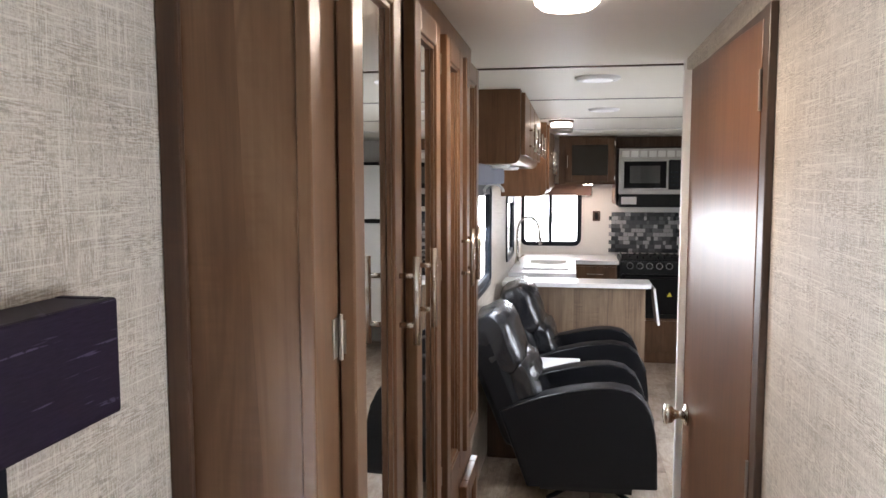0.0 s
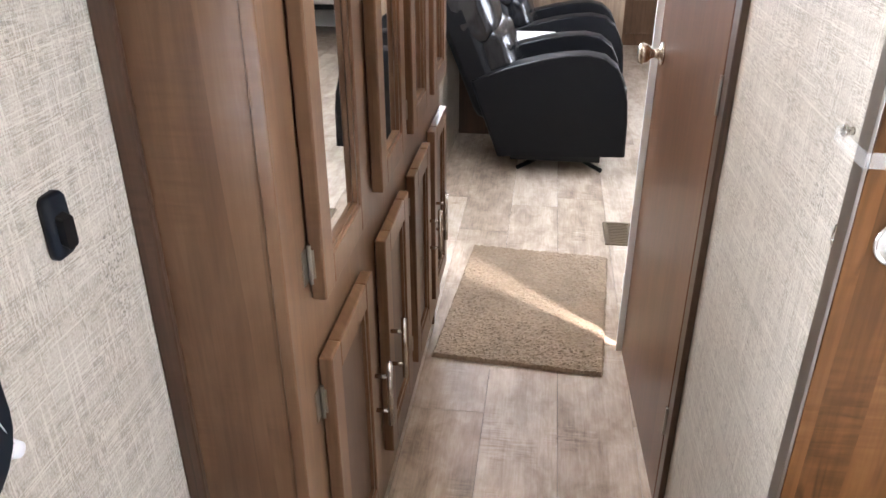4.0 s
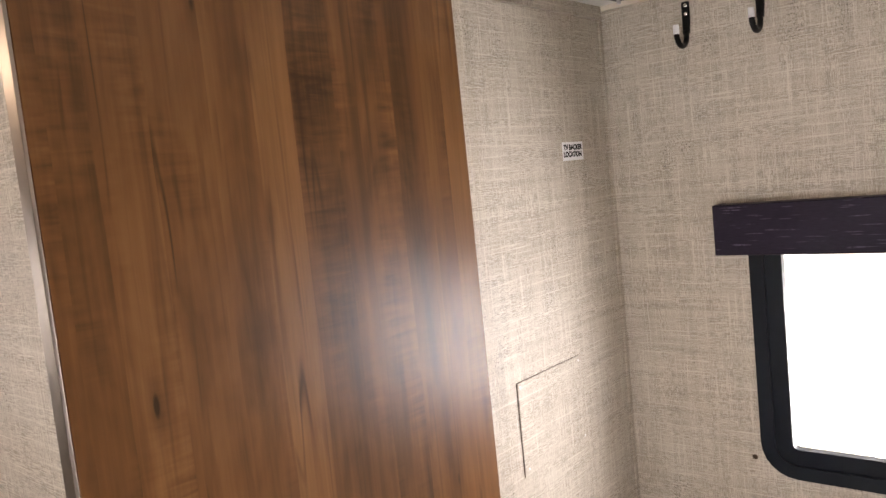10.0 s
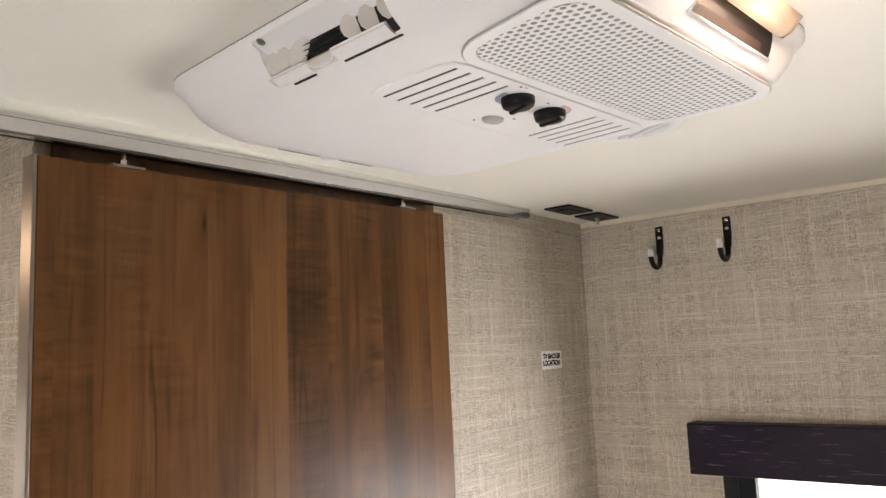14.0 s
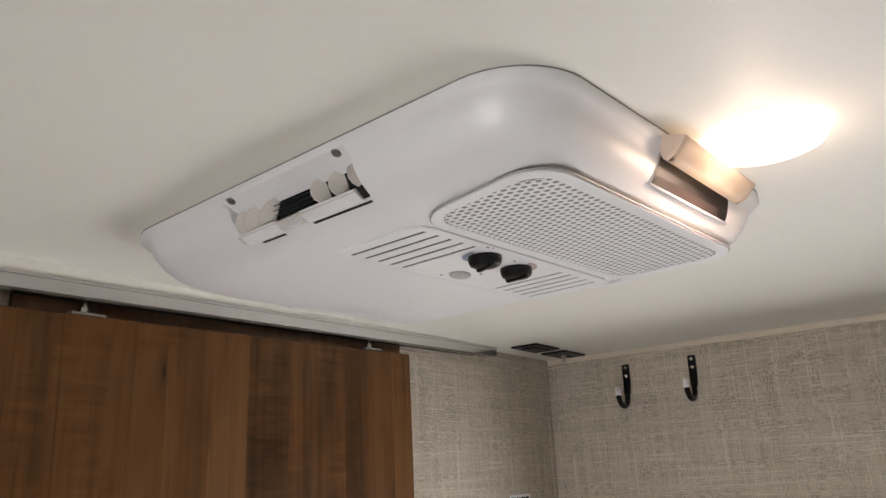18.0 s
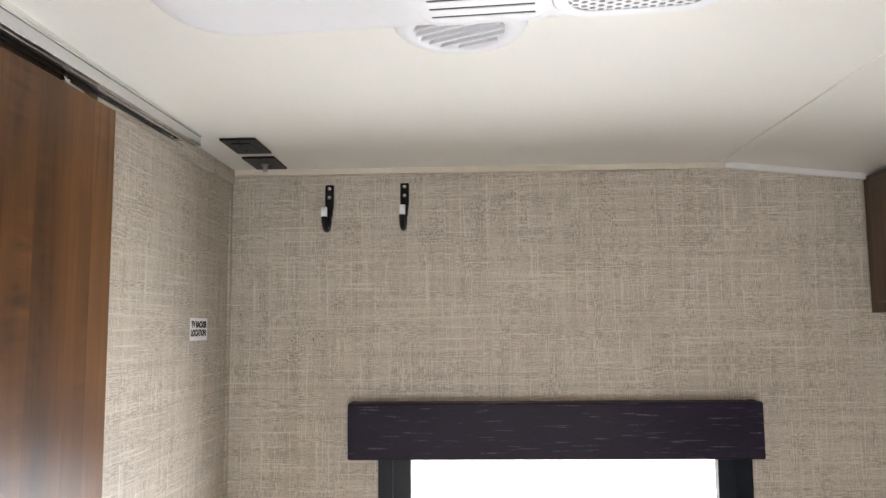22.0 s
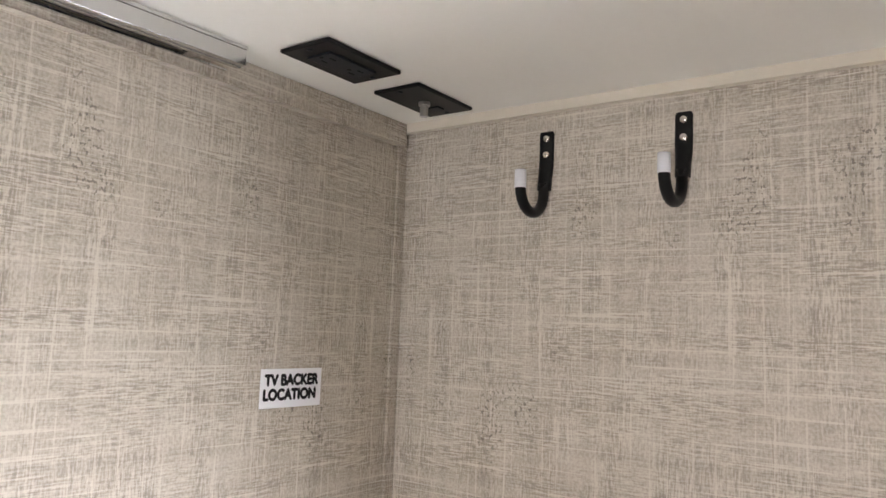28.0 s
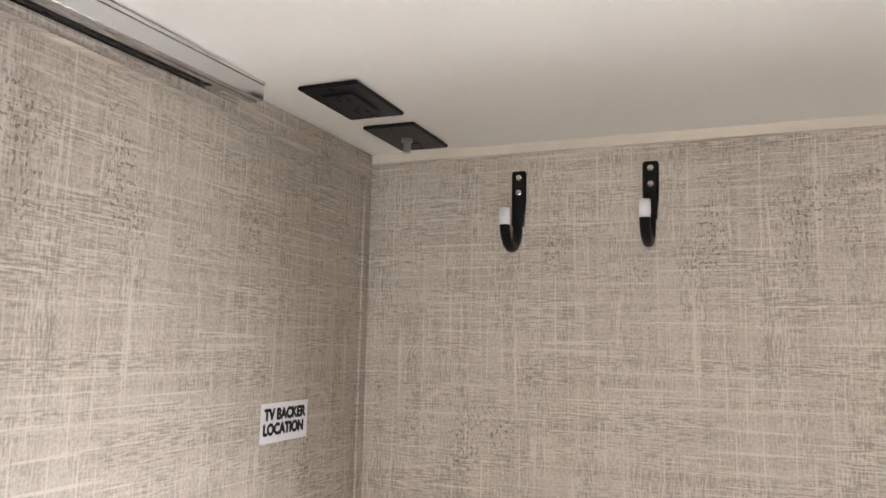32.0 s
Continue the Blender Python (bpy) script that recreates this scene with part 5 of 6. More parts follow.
# closed outlet at the door end
co = part("door_end_outlet", join(bbox(ACX - 0.075, ACX - 0.014, ACY + F - 0.030, ACY + F - 0.018, 1.9515, 1.9530), bbox(ACX + 0.014, ACX + 0.075, ACY + F - 0.030, ACY + F - 0.018, 1.9515, 1.9530)), plain("slot_grey", (0.08, 0.08, 0.08), 0.6), AC, "closed outlet slot")
part("latch", loft([[(ACX + r * 1.4 * math.cos(a), ACY + F - 0.024 + r * math.sin(a), 1.953 - h) for a in [2 * math.pi * q / 20 for q in range(20)]] for r, h in ((0.010, 0), (0.0095, 0.004), (0.005, 0.006))]), M_WHITE, co, "", True)
AC.rotation_euler = (0, 0, radians(-5.5))

# ---- ceiling lamps and vents ----
def dome_lamp(x, y, r, z, label, power, warm=WARM, h=0.03, bulb=0):
    d = thing("ceiling_light", (x, y, z), label, "ceiling light", "ceiling lights")
    part("base", cyl((x, y, z - 0.004), (x, y, z - 0.0005), r * 0.88, r * 0.90, n=32), M_TRIMW, d)
    part("diffuser", loft([[(x + rr * math.cos(a), y + rr * math.sin(a), z - 0.004 - hh) for a in [2 * math.pi * k / 32 for k in range(32)]] for rr, hh in ((r * 0.97, 0), (r * 0.93, h * 0.45), (r * 0.75, h * 0.8), (r * 0.4, h * 0.97), (r * 0.05, h))], False, True), M_DOME, d, "lit warm-white diffuser", True)
    if bulb:
        side = bpy.data.lights.new("lamp", "POINT")
        side.energy, side.color, side.shadow_soft_size = bulb, warm, 0.015
        new("lamp", side).location = (x, y, z - 0.034 - h)
    if power:
        area_lamp("lamp", (x, y, z - 0.012 - h), (x, y, 0), r * 1.6, r * 1.6, power, warm, "DISK")


dome_lamp(1.174, 0.4845, 0.0525, ZC, "round lit ceiling light beside the air conditioner", 2.4, h=0.011, bulb=0.45)
dome_lamp(0.545, 2.08, 0.072, ZC, "round lit ceiling light over the corridor", 6.5, (1.0, 0.86, 0.74))


def drum_lamp(x, y, r, label):
    """A short smoked drum under a dark rim, its bright lens standing proud round the upper half."""
    d = thing("ceiling_light", (x, y, ZC), label, "ceiling light", "ceiling lights")
    turned = lambda rows: loft([[(x + rr * math.cos(a), y + rr * math.sin(a), ZC - hh) for a in [2 * math.pi * k / 32 for k in range(32)]] for rr, hh in rows])
    part("rim", turned(((r * 1.02, 0.0005), (r * 1.04, 0.008), (r * 1.0, 0.012))), M_CABDARK, d, "dark bronze rim", True)
    part("lens", turned(((r * 0.66, 0.0125), (r * 0.84, 0.018), (r * 0.93, 0.027), (r * 0.84, 0.038), (r * 0.70, 0.046))), M_DOME, d, "lit lens", True)
    part("drum", turned(((r * 0.83, 0.0465), (r * 0.98, 0.050), (r * 0.95, 0.074), (r * 0.72, 0.086))), M_TRIMKIT, d, "grey metal drum", True)
    area_lamp("lamp", (x, y, ZC - 0.095), (x, y, 0), r * 1.4, r * 1.4, 1.7, WARM, "DISK")


drum_lamp(0.485, 5.50, 0.078, "round ceiling light with dark rim in the kitchen")


def round_vent(x, y, r, label):
    v = thing("ceiling_vent", (x, y, ZC), label, "vent", "round ceiling vents")
    ang = [2 * math.pi * k / 36 for k in range(36)]
    part("rim", loft([[(x + rr * math.cos(a), y + rr * math.sin(a), z) for a in ang] for rr, z in ((r, ZC - 0.0005), (r * 0.99, ZC - 0.005), (r * 0.90, ZC - 0.012), (r * 0.70, ZC - 0.013), (r * 0.66, ZC - 0.008))], False, False), M_WHITE, v, "", True)
    part("throat", cyl((x, y, ZC - 0.0045), (x, y, ZC - 0.001), r * 0.68), M_TRIMW, v)
    for k in range(-3, 4):
        o = k * r * 0.19
        half = math.sqrt(max(0.0, (r * 0.66) ** 2 - o * o))
        s = bbox(-half, half, -0.0012, 0.0012, -0.006, 0.006)
        s.transform(Matrix.Translation((x, y, ZC - 0.0095)) @ pose(0, 0, 0, 0, 0, 62) @ Matrix.Translation((0, o, 0)) @ pose(0, 0, 0, 35, 0, 0))
        part("slat", s, M_WHITE, v)


round_vent(1.485, 0.788, 0.075, "white round slatted ceiling vent beside the air conditioner")
round_vent(0.651, 3.40, 0.085, "white round ceiling vent in the living area")
round_vent(0.725, 4.72, 0.085, "white round ceiling vent in the living area")


# ---- recliners ----
def recliner(x0, y0, label):
    """Faces +x; x0 is the foot of its back, y0 its near side."""
    w = 0.60
    r = thing("recliner", (x0 + 0.32, y0 + w / 2, 0), label, "recliner", "black recliners")
    prof = [(-0.016, 0.102), (0.617, 0.122), (0.612, 0.30), (0.602, 0.40), (0.580, 0.485), (0.545, 0.555), (0.485, 0.602), (0.40, 0.617), (0.30, 0.610), (0.19, 0.592), (0.05, 0.556), (-0.08, 0.510), (-0.155, 0.478)]
    mid = (sum(p[0] for p in prof) / len(prof), sum(p[1] for p in prof) / len(prof))
    for ya in (y0, y0 + w - 0.13):
        loops = []
        for y, k in ((ya + 0.012, 0.90), (ya, 0.955), (ya + 0.004, 0.985), (ya + 0.016, 1.0), (ya + 0.114, 1.0), (ya + 0.126, 0.985), (ya + 0.13, 0.955), (ya + 0.118, 0.90)):
            loops.append([(x0 + mid[0] + (p[0] - mid[0]) * k, y, mid[1] + (p[1] - mid[1]) * (k if p[1] > 0.2 else 1)) for p in prof])
        arm = part("arm", loft(loops[1:-1]), M_LEATHER, r, "", True)
        for f in arm.data.polygons:
            f.use_smooth = len(f.vertices) == 4
        part("piping", tube([(x0 + mid[0] + (p[0] - mid[0]) * 0.985, ya + 0.003, mid[1] + (p[1] - mid[1]) * 0.985) for p in prof[2:]], 0.0028, 6), M_CUSHION, arm, "", True)
    part("seat", bbox(x0 + 0.02, x0 + 0.60, y0 + 0.132, y0 + w - 0.132, 0.25, 0.47, 0.06, 5), M_CUSHION, r, "", True)
    part("footrest", bbox(x0 + 0.56, x0 + 0.612, y0 + 0.134, y0 + w - 0.134, 0.12, 0.44, 0.03, 4), M_CUSHION, r, "", True)

    def pillow(zc, h, t, off, wd, full=7, wrinkle=0.010):
        """A stuffed cushion laid along the reclined back."""
        bm = bmesh.new()
        bmesh.ops.create_cube(bm, size=1)
        bmesh.ops.subdivide_edges(bm, edges=bm.edges, cuts=15, use_grid_fill=True)
        for v in bm.verts:
            c = v.co * 2
            k = (1 - 0.45 * abs(c.y) ** full) * (1 - 0.50 * abs(c.z) ** full)
            fold = 1 + 0.05 * math.cos(c.y * 4.7) * (1 - c.z ** 2)
            v.co = Vector((c.x * t / 2 * k * fold, c.y * wd / 2 * (1 - 0.07 * c.z ** 4), c.z * h / 2 * (1 - 0.06 * c.y ** 4)))
            v.co += noise.noise_vector(v.co * 11) * wrinkle + noise.noise_vector(v.co * 34 + Vector((3, 1, 7))) * wrinkle * 0.25
        bm.transform(Matrix.Translation((x0 - 0.02 + off, y0 + w / 2, 0)) @ pose(0, 0, 0.45, 0, -22, 0) @ Matrix.Translation((0, 0, zc)))
        return bm
    part("back_shell", pillow(0.13, 0.64, 0.17, -0.085, 0.57, 14, 0.003), M_LEATHER, r, "", True)
    part("lumbar_cushion", pillow(0.10, 0.36, 0.185, 0.030, 0.51), M_CUSHION, r, "", True)
    part("lumbar_roll", pillow(0.185, 0.12, 0.190, 0.036, 0.49), M_CUSHION, r, "", True)
    part("headrest", pillow(0.365, 0.33, 0.235, -0.018, 0.56, 6), M_CUSHION, r, "", True)
    part("underframe", bbox(x0 + 0.05, x0 + 0.50, y0 + 0.05, y0 + w - 0.05, 0.07, 0.13), M_BLACK, r)
    part("swivel_post", cyl((x0 + 0.30, y0 + w / 2, 0.02), (x0 + 0.30, y0 + w / 2, 0.08), 0.06), M_BLACK, r)
    for a in (45, 135, 225, 315):
        ex, ey = x0 + 0.30 + 0.30 * math.cos(radians(a)), y0 + w / 2 + 0.30 * math.sin(radians(a))
        part("foot", tube([(x0 + 0.30, y0 + w / 2, 0.045), ((x0 + 0.30 + ex) / 2, (y0 + w / 2 + ey) / 2, 0.035), (ex, ey, 0.014)], 0.012, 8), M_BLACK, r)
    return r


recliner(0.37, 4.11, "black leather swivel recliner facing across the living area")
recliner(0.425, 5.13, "black leather recliner beside the peninsula")
st = thing("side_table", (0.32, 4.87, 0), "brown cabinet table with white top between the recliners", "table")
part("body", bbox(XL + 0.01, 0.40, 4.75, 4.98, 0, 0.52), M_CABDARK, st)
part("top", bbox(XL + 0.005, 0.62, 4.73, 4.99, 0.521, 0.55, 0.004), M_COUNTER, st)

# ---- kitchen ----
pn = thing("peninsula", (0.58, 5.85, 0), "pale oak panelled kitchen peninsula", "cabinet")
part("body", bbox(XL + 0.002, 1.03, 5.82, 6.02, 0, 0.868), M_PALE, pn)
for k in range(4):
    xa = XL + 0.005 + k * 0.237
    part("panel", bbox(xa + 0.001, xa + 0.235, 5.812, 5.8195, 0.06, 0.866), M_PALE, pn)
part("corner_post", bbox(1.0305, 1.07, 5.81, 6.02, 0, 0.868), M_PALE, pn)
pc = [(XL + 0.002, 6.04), (XL + 0.002, 5.755)] + [(1.05 + 0.06 * math.sin(radians(a)), 5.815 - 0.06 * math.cos(radians(a))) for a in range(0, 91, 15)] + [(1.11, 6.04)]
solo("peninsula_counter", loft([[(x, y, z) for x, y in pc] for z in (0.870, 0.900)]), M_COUNTER, "white laminate peninsula countertop", "counter")
lf = thing("folding_leaf", (1.13, 5.9, 0.5), "white-edged drop leaf hanging at the peninsula end", "counter")
for name, box, m in (("leaf", (1.118, 1.129, 5.79, 6.02, 0.61, 0.866), M_CAB), ("top_sheet", (1.1292, 1.134, 5.79, 6.02, 0.61, 0.866), M_COUNTER), ("edge_band", (1.118, 1.134, 5.785, 5.7898, 0.61, 0.866), M_COUNTER)):
    lb = bbox(*box)
    lb.transform(Matrix.Translation((1.118, 0, 0.866)) @ pose(0, 0, 0, 0, -8, 0) @ Matrix.Translation((-1.118, 0, -0.866)))
    part(name, lb, m, lf)
part("bracket", bbox(1.072, 1.117, 5.90, 5.92, 0.66, 0.864), M_BLACK, lf)
sk = thing("sink_cabinet", (0.34, 6.9, 0), "oak sink cabinet along the side wall", "cabinet")
part("body", bbox(XL + 0.002, 0.56, 6.32, YK - 0.56, 0, 0.868), M_PALE, sk)
bc = thing("rear_cabinet", (0.5, 7.5, 0), "oak base cabinet with a drawer below the rear counter", "cabinet")
part("body", bbox(XL + 0.002, 0.96, 7.27, YK - 0.002, 0, 0.868), M_CAB, bc)
dr = part("drawer", bbox(0.60, 0.945, 7.252, 7.2695, 0.70, 0.85, 0.003), M_CAB, bc)
part("handle", cyl((0.70, 7.225, 0.785), (0.84, 7.225, 0.785), 0.005), M_CHROME, dr)
dr = part("door", bbox(0.60, 0.945, 7.252, 7.2695, 0.10, 0.68, 0.003), M_CAB, bc)
cb2 = join(bbox(XL + 0.002, 0.60, 6.28, 7.235, 0.870, 0.905, 0.004), bbox(XL + 0.002, 0.972, 7.2355, YK - 0.002, 0.870, 0.905, 0.004))
solo("kitchen_counter", cb2, M_COUNTER, "white L-shaped kitchen countertop", "counter")
sn = thing("sink", (0.34, 6.85, 0.90), "white inset kitchen sink with folding cover", "sink")
part("rim", loft([[(0.36 + p[0], 6.80 + p[1], z) for p in rrect(w, l, 0.04, 5)] for w, l, z in ((0.36, 0.62, 0.9055), (0.36, 0.62, 0.916), (0.33, 0.59, 0.918), (0.325, 0.585, 0.912))], False, True), M_COUNTER, sn, "", True)
fc = thing("faucet", (0.13, 6.87, 0.906), "chrome gooseneck pull-down kitchen faucet", "faucet")
part("base", cyl((0.108, 6.87, 0.9055), (0.108, 6.87, 0.96), 0.024, 0.016), M_CHROME, fc, "", True)
pts = [(0.108, 6.87, 0.95 + 0.23 * k / 4) for k in range(5)] + [(0.108 + 0.092 * (1 - math.cos(radians(a))), 6.87, 1.18 + 0.125 * math.sin(radians(a))) for a in range(20, 181, 20)] + [(0.297, 6.87, 1.13)]
part("spout", tube(pts, 0.011, 10), M_CHROME, fc, "", True)
part("spray_head", cyl((0.297, 6.87, 1.135), (0.303, 6.87, 1.07), 0.013, 0.017), M_CHROME, fc, "", True)
part("lever", tube([(0.122, 6.85, 0.95), (0.165, 6.82, 0.985)], 0.006, 8), M_CHROME, fc)

stv = thing("stove", (1.25, 7.5, 0), "black gas range with knobs and oven", "stove")
part("body", bbox(0.985, 1.52, 7.26, YK - 0.01, 0.40, 0.905), M_BLACK, stv)
part("control_panel", bbox(0.985, 1.52, 7.235, 7.2595, 0.80, 0.90, 0.004), M_BLACK, stv)
for k in range(5):
    kx = 1.068 + k * 0.083
    kn = part("knob", cyl((kx, 7.205, 0.866), (kx, 7.2345, 0.866), 0.021, 0.025), M_BLACK, stv, "", True)
    part("knob_ring", loft([[(kx + r * math.cos(a), y, 0.866 + r * math.sin(a)) for a in [2 * math.pi * q / 24 for q in range(24)]] for r, y in ((0.029, 7.2345), (0.029, 7.228), (0.0255, 7.228), (0.0255, 7.2345))], False, False), M_TRIMKIT, kn)
ov = part("oven_door", bbox(0.99, 1.515, 7.235, 7.2595, 0.44, 0.79, 0.006), M_OVEN, stv)
part("oven_handle", cyl((1.03, 7.205, 0.765), (1.475, 7.205, 0.765), 0.009), M_BLACK, ov, "", True)
tri = bmesh.new()
tv = [tri.verts.new(p) for p in ((1.385, 7.2335, 0.60), (1.43, 7.2335, 0.60), (1.4075, 7.2335, 0.64))]
tri.faces.new(tv)
part("warning_sticker", tri, plain("yellow_sticker", (0.75, 0.62, 0.05), 0.5), ov, "yellow warning triangle")
part("cooktop", bbox(0.985, 1.52, 7.27, YK - 0.02, 0.9055, 0.918, 0.003), M_BLACK, stv)
for k in range(3):
    gx = 1.07 + k * 0.18
    part("grate", join(bbox(gx - 0.07, gx + 0.07, 7.50, 7.512, 0.935, 0.945), join(bbox(gx - 0.006, gx + 0.006, 7.32, 7.70, 0.935, 0.945), join(bbox(gx - 0.07, gx - 0.06, 7.32, 7.70, 0.9185, 0.945), bbox(gx + 0.06, gx + 0.07, 7.32, 7.70, 0.9185, 0.945)))), M_BLACK, stv)
sc = thing("stove_cabinet", (1.25, 7.5, 0), "brown drawer base under the range", "cabinet")
part("body", bbox(0.985, 1.52, 7.275, YK - 0.01, 0, 0.398), M_CAB, sc)
part("drawer_front", bbox(1.0, 1.505, 7.255, 7.2745, 0.10, 0.38, 0.003), M_CAB, sc)
bs = thing("tile_backsplash", (1.25, YK, 0.92), "grey and black glass mosaic backsplash behind the range", "backsplash")
part("backing", bbox(0.93, 1.53, YK - 0.006, YK - 0.0005, 0.93, 1.31), M_DARK, bs)
M_T = [plain("mosaic_%d" % i, c, 0.15, 0, 0.1, 20, 0) for i, c in enumerate(((0.02, 0.022, 0.026), (0.10, 0.105, 0.11), (0.33, 0.33, 0.34), (0.05, 0.055, 0.062)))]
rt = random.Random(3)
for j in range(10):
    xx = 0.905 + 0.025 * (j % 2)
    while xx < 1.52:
        ww = rt.choice((0.026, 0.038, 0.060))
        part("tile", bbox(xx + 0.001, xx + ww - 0.001, YK - 0.012, YK - 0.0065, 0.932 + j * 0.038, 0.932 + j * 0.038 + 0.0355), rt.choice(M_T), bs)
        xx += ww
mw_ = thing("microwave", (1.25, 7.3, 1.49), "built-in steel microwave oven with dark glass door", "microwave")
part("surround", bbox(0.955, 1.53, 7.27, 7.78, 1.49, 1.885, 0.004), M_TRIMKIT, mw_)
dm = part("door", bbox(0.985, 1.375, 7.245, 7.2695, 1.525, 1.79, 0.006), M_TRIMKIT, mw_)
glass = part("glass", bbox(1.002, 1.358, 7.2405, 7.2445, 1.542, 1.773, 0.001), M_OVEN, dm)
part("inner_window", bbox(1.050, 1.305, 7.2385, 7.2402, 1.585, 1.735), plain("microwave_screen", (0.035, 0.034, 0.033), 0.4), dm)
part("keypad", bbox(1.380, 1.475, 7.2425, 7.2695, 1.530, 1.785, 0.002), M_BLACK, mw_)
for r in range(4):
    for c in range(3):
        part("key", bbox(1.392 + c * 0.026, 1.410 + c * 0.026, 7.2412, 7.2424, 1.560 + r * 0.036, 1.578 + r * 0.036), M_FRAME, mw_)
for k in range(7):
    part("vent_slot", bbox(0.985 + k * 0.076, 0.985 + k * 0.076 + 0.060, 7.266, 7.2695, 1.812, 1.864, 0.004), M_STEEL, mw_)
hd = thing("range_hood", (1.25, 7.4, 1.37), "black range hood under the microwave", "range hood")
part("body", bbox(0.97, 1.53, 7.30, 7.79, 1.375, 1.488, 0.004), M_BLACK, hd)
part("label", bbox(0.985, 1.115, 7.2965, 7.2995, 1.40, 1.465), M_TRIMW, hd, "white label")
uc = thing("upper_cabinet", (0.72, 7.5, 1.58), "brown upper cabinet with smoked glass door", "cabinet")
part("carcass", bbox(0.44, 0.93, 7.31, YK - 0.002, 1.575, ZC - 0.001), M_CAB, uc)
ud = part("door", bbox(0.50, 0.555, 7.288, 7.3095, 1.60, 1.975, 0.003), M_CAB, uc)
part("stile", bbox(0.865, 0.92, 7.288, 7.3095, 1.60, 1.975, 0.003), M_CAB, ud)
for z in (1.60, 1.92):
    part("rail", bbox(0.555, 0.865, 7.288, 7.3095, z, z + 0.055, 0.003), M_CAB, ud)
part("glass", bbox(0.553, 0.867, 7.298, 7.302, 1.653, 1.922), M_SMOKED, ud)
part("handle", cyl((0.515, 7.26, 1.72), (0.515, 7.26, 1.83), 0.005), M_CHROME, ud)
for z in (1.63, 1.93):
    part("hinge", bbox(0.9205, 0.930, 7.288, 7.309, z - 0.02, z + 0.02), M_CHROME, ud)
cbx = thing("cubby", (1.24, 7.5, 1.89), "open brown shelf above the microwave", "shelf")
part("shelf", bbox(0.935, 1.54, 7.29, YK - 0.002, 1.887, 1.90), M_CABDARK, cbx)
part("back", bbox(0.935, 1.54, 7.50, 7.52, 1.9005, ZC - 0.001), M_CAB, cbx)
part("side", bbox(0.9305, 0.9345, 7.27, YK - 0.002, 1.40, ZC - 0.001), M_CAB, cbx)
solo("rear_window_valance", bbox(0.09, 0.74, YK - 0.06, YK - 0.001, 1.47, 1.573, 0.003), plain("reddish_valance", (0.16, 0.085, 0.06), 0.5), "reddish brown valance over the rear window", "valance")
pk = thing("puck_light", (0.70, 7.55, 1.575), "lit round puck light under the cabinet", "light")
part("lens", cyl((0.70, 7.50, 1.566), (0.70, 7.50, 1.5745), 0.04, 0.045), M_DOME, pk)
area_lamp("lamp", (0.70, 7.50, 1.562), (0.70, 7.50, 0), 0.06, 0.06, 2.5, WARM, "DISK")
ol = thing("wall_outlet", (0.79, YK, 1.25), "brown power outlet on the rear wall", "outlet")
part("plate", bbox(0.755, 0.825, YK - 0.006, YK - 0.0005, 1.225, 1.32, 0.002), plain("brown_plate", (0.07, 0.04, 0.025), 0.4), ol)
part("receptacle", bbox(0.775, 0.805, YK - 0.009, YK - 0.0062, 1.24, 1.305, 0.001), M_BLACK, ol)
# side-wall overhead cabinets
oa = thing("overhead_cabinet", (0.2, 4.5, 1.68), "reddish brown overhead cabinet above the living window", "cabinet")


def overhead_box(x1, y0, y1, z0, r):
    """A wall cabinet carcass with its lower front edge rounded."""
    outline = [(XL + 0.002, ZC - 0.001), (XL + 0.002, z0)] + [(x1 - r + r * math.sin(radians(a)), z0 + r - r * math.cos(radians(a))) for a in range(0, 91, 15)] + [(x1, ZC - 0.001)]
    return loft([[(x, y, z) for x, z in outline] for y in (y0, y1)])


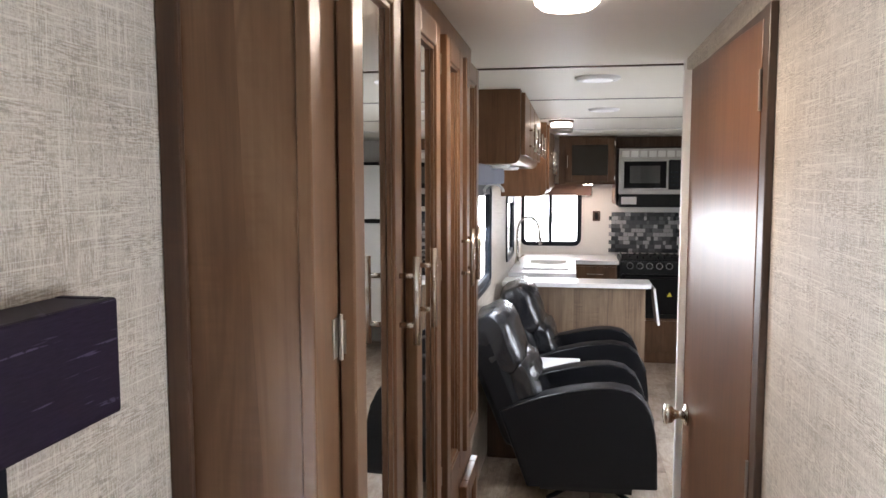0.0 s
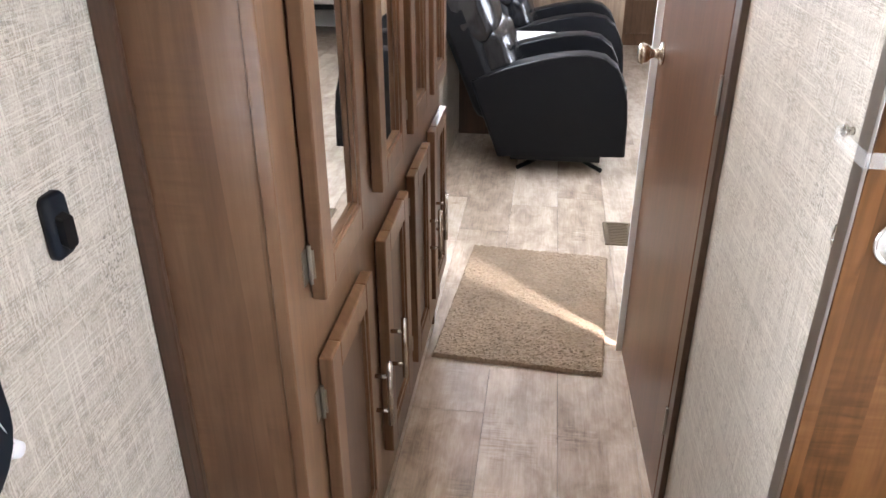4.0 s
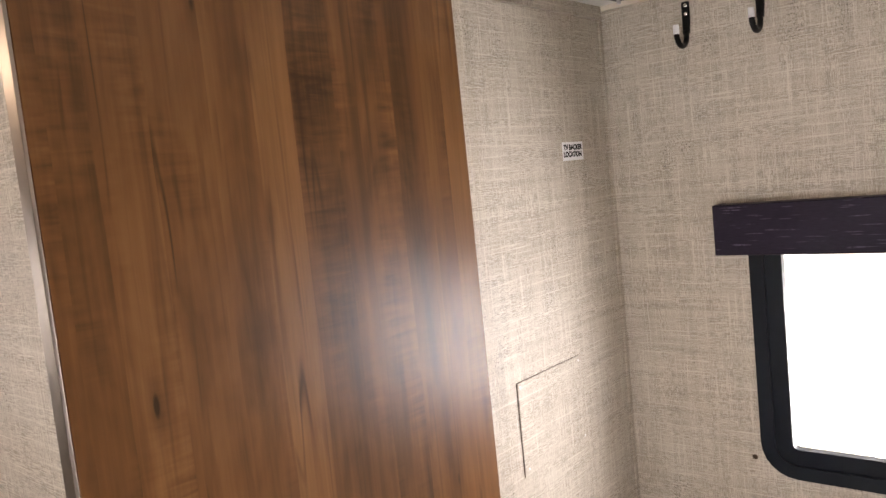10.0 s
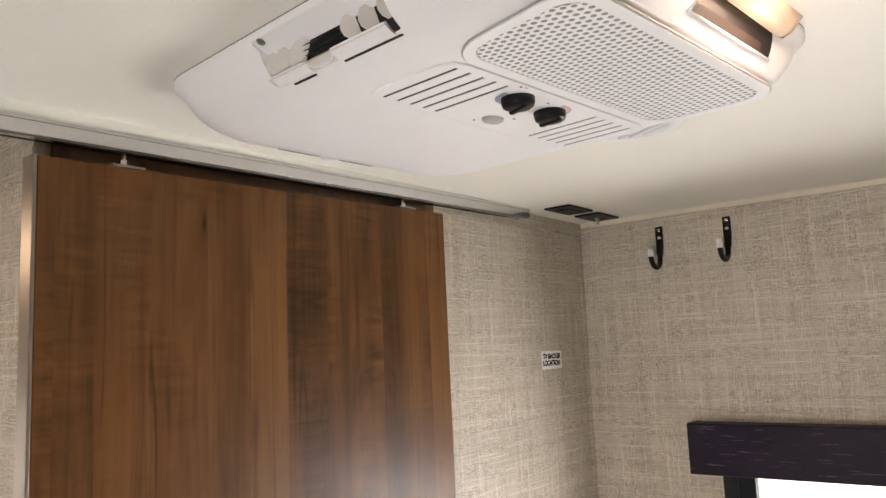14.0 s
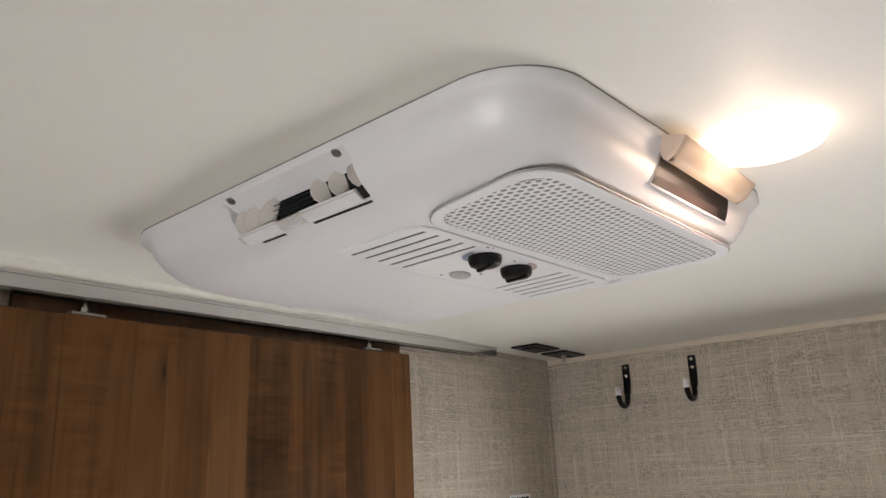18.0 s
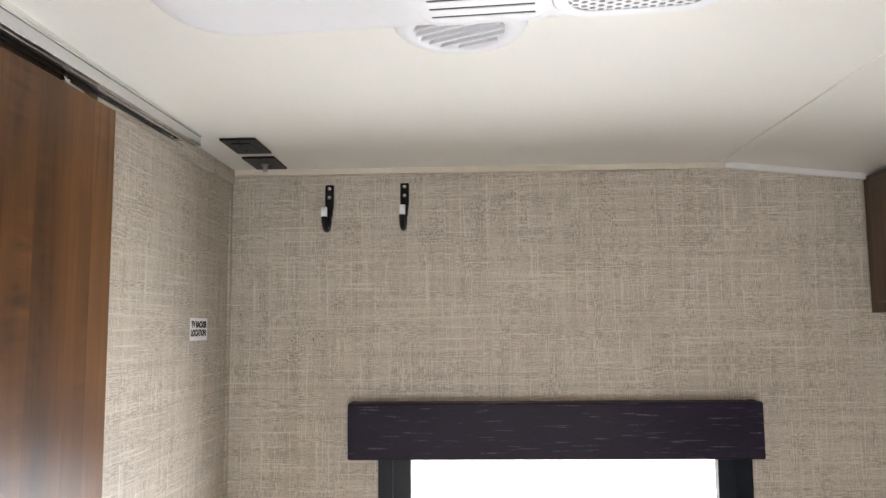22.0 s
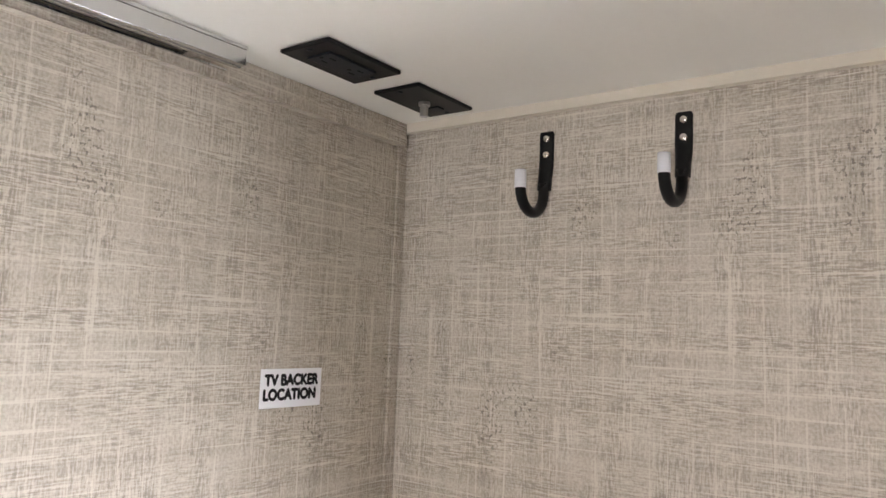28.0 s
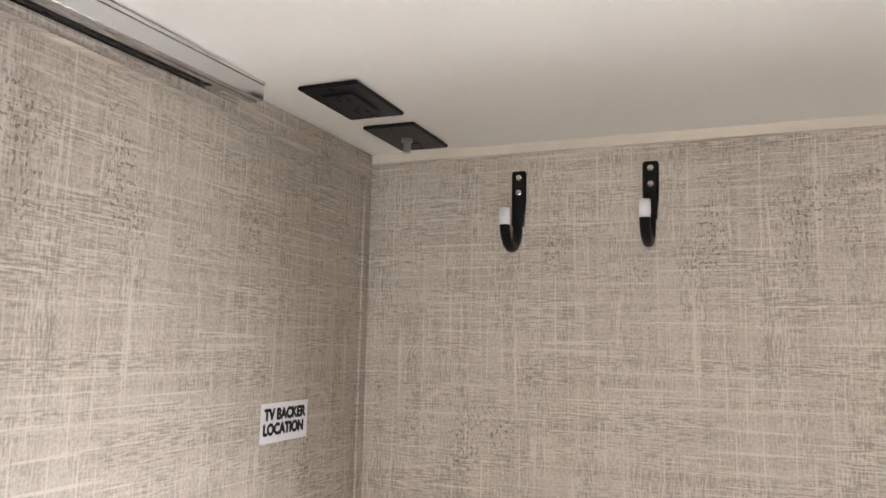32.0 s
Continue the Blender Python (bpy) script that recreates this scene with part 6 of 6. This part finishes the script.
part("carcass", overhead_box(0.340, 3.70, 5.30, 1.685, 0.035), M_CAB, oa)
for k in range(4):
    ya = 3.72 + k * 0.395
    d = part("door", bbox(0.341, 0.360, ya, ya + 0.375, 1.722, 1.985, 0.004), M_CAB, oa)
    bar_handle(0.360, ya + 0.33, 1.745, 1.875, d)
for yy in (3.95, 4.55):
    pz = thing("puck_light", (0.2, yy, 1.685), "white round puck light under the overhead cabinet", "light", "puck lights")
    part("lens", cyl((0.22, yy, 1.668), (0.22, yy, 1.6845), 0.05, 0.06), M_WHITE, pz, "", True)
ob2 = thing("overhead_cabinet", (0.25, 6.2, 1.5), "brown corner overhead cabinet by the sink", "cabinet")
part("carcass", overhead_box(0.385, 5.62, 7.25, 1.505, 0.045), M_CAB, ob2)
for k in range(3):
    ya = 5.66 + k * 0.53
    d = part("door", bbox(0.386, 0.405, ya, ya + 0.50, 1.553, 1.985, 0.004), M_CAB, ob2)
    bar_handle(0.405, ya + 0.05, 1.655, 1.83, d)
gv = thing("window_valance", (0.1, 3.9, 1.55), "grey padded valance with rounded white end", "valance")
part("board", bbox(XL + 0.001, 0.20, 3.05, 4.55, 1.595, 1.684, 0.01), plain("grey_fabric", (0.14, 0.15, 0.19), 0.8, 0, 0.1, 200), gv)
arch = lambda k: [(0.140 + 0.059 * k * math.cos(radians(a)), 1.550 + 0.048 * k * math.sin(radians(a))) for a in range(0, 181, 12)]
part("arched_end", loft([[(x, y, z) for x, z in arch(1.0) + arch(0.78)[::-1]] for y in (4.551, 4.58)]), M_TRIMW, gv, "white arched end")
fg = thing("refrigerator", (1.9, 7.4, 0), "tall grey two-door refrigerator", "refrigerator")
part("body", bbox(1.58, 2.22, 7.25, YK - 0.01, 0.25, 1.78), M_BLACK, fg)
part("lower_door", bbox(1.60, 2.20, 7.225, 7.2495, 0.30, 1.22, 0.006), M_STEEL, fg)
part("upper_door", bbox(1.60, 2.20, 7.225, 7.2495, 1.26, 1.75, 0.006), M_STEEL, fg)
# floor planks
rnd = random.Random(4)
planks = []
x = XL - 0.265
k = 0
while x < XR + 0.02:
    y = YF - 0.05 - rnd.random() * 1.2
    while y < YK:
        y1 = y + 1.22
        x0, x1 = max(x, XL), min(x + 0.213, XR)
        ya, yb = max(y, YF), min(y1, YK)
        if x1 - x0 > 0.02 and yb - ya > 0.02:
            planks.append((x0 + 0.0008, x1 - 0.0008, ya + 0.0008, yb - 0.0008))
        y = y1
    x += 0.213
for p in planks:
    ob = part('plank', bbox(*p, -0.012, 0.0), M_PLANK, bpy.data.objects['floor'])
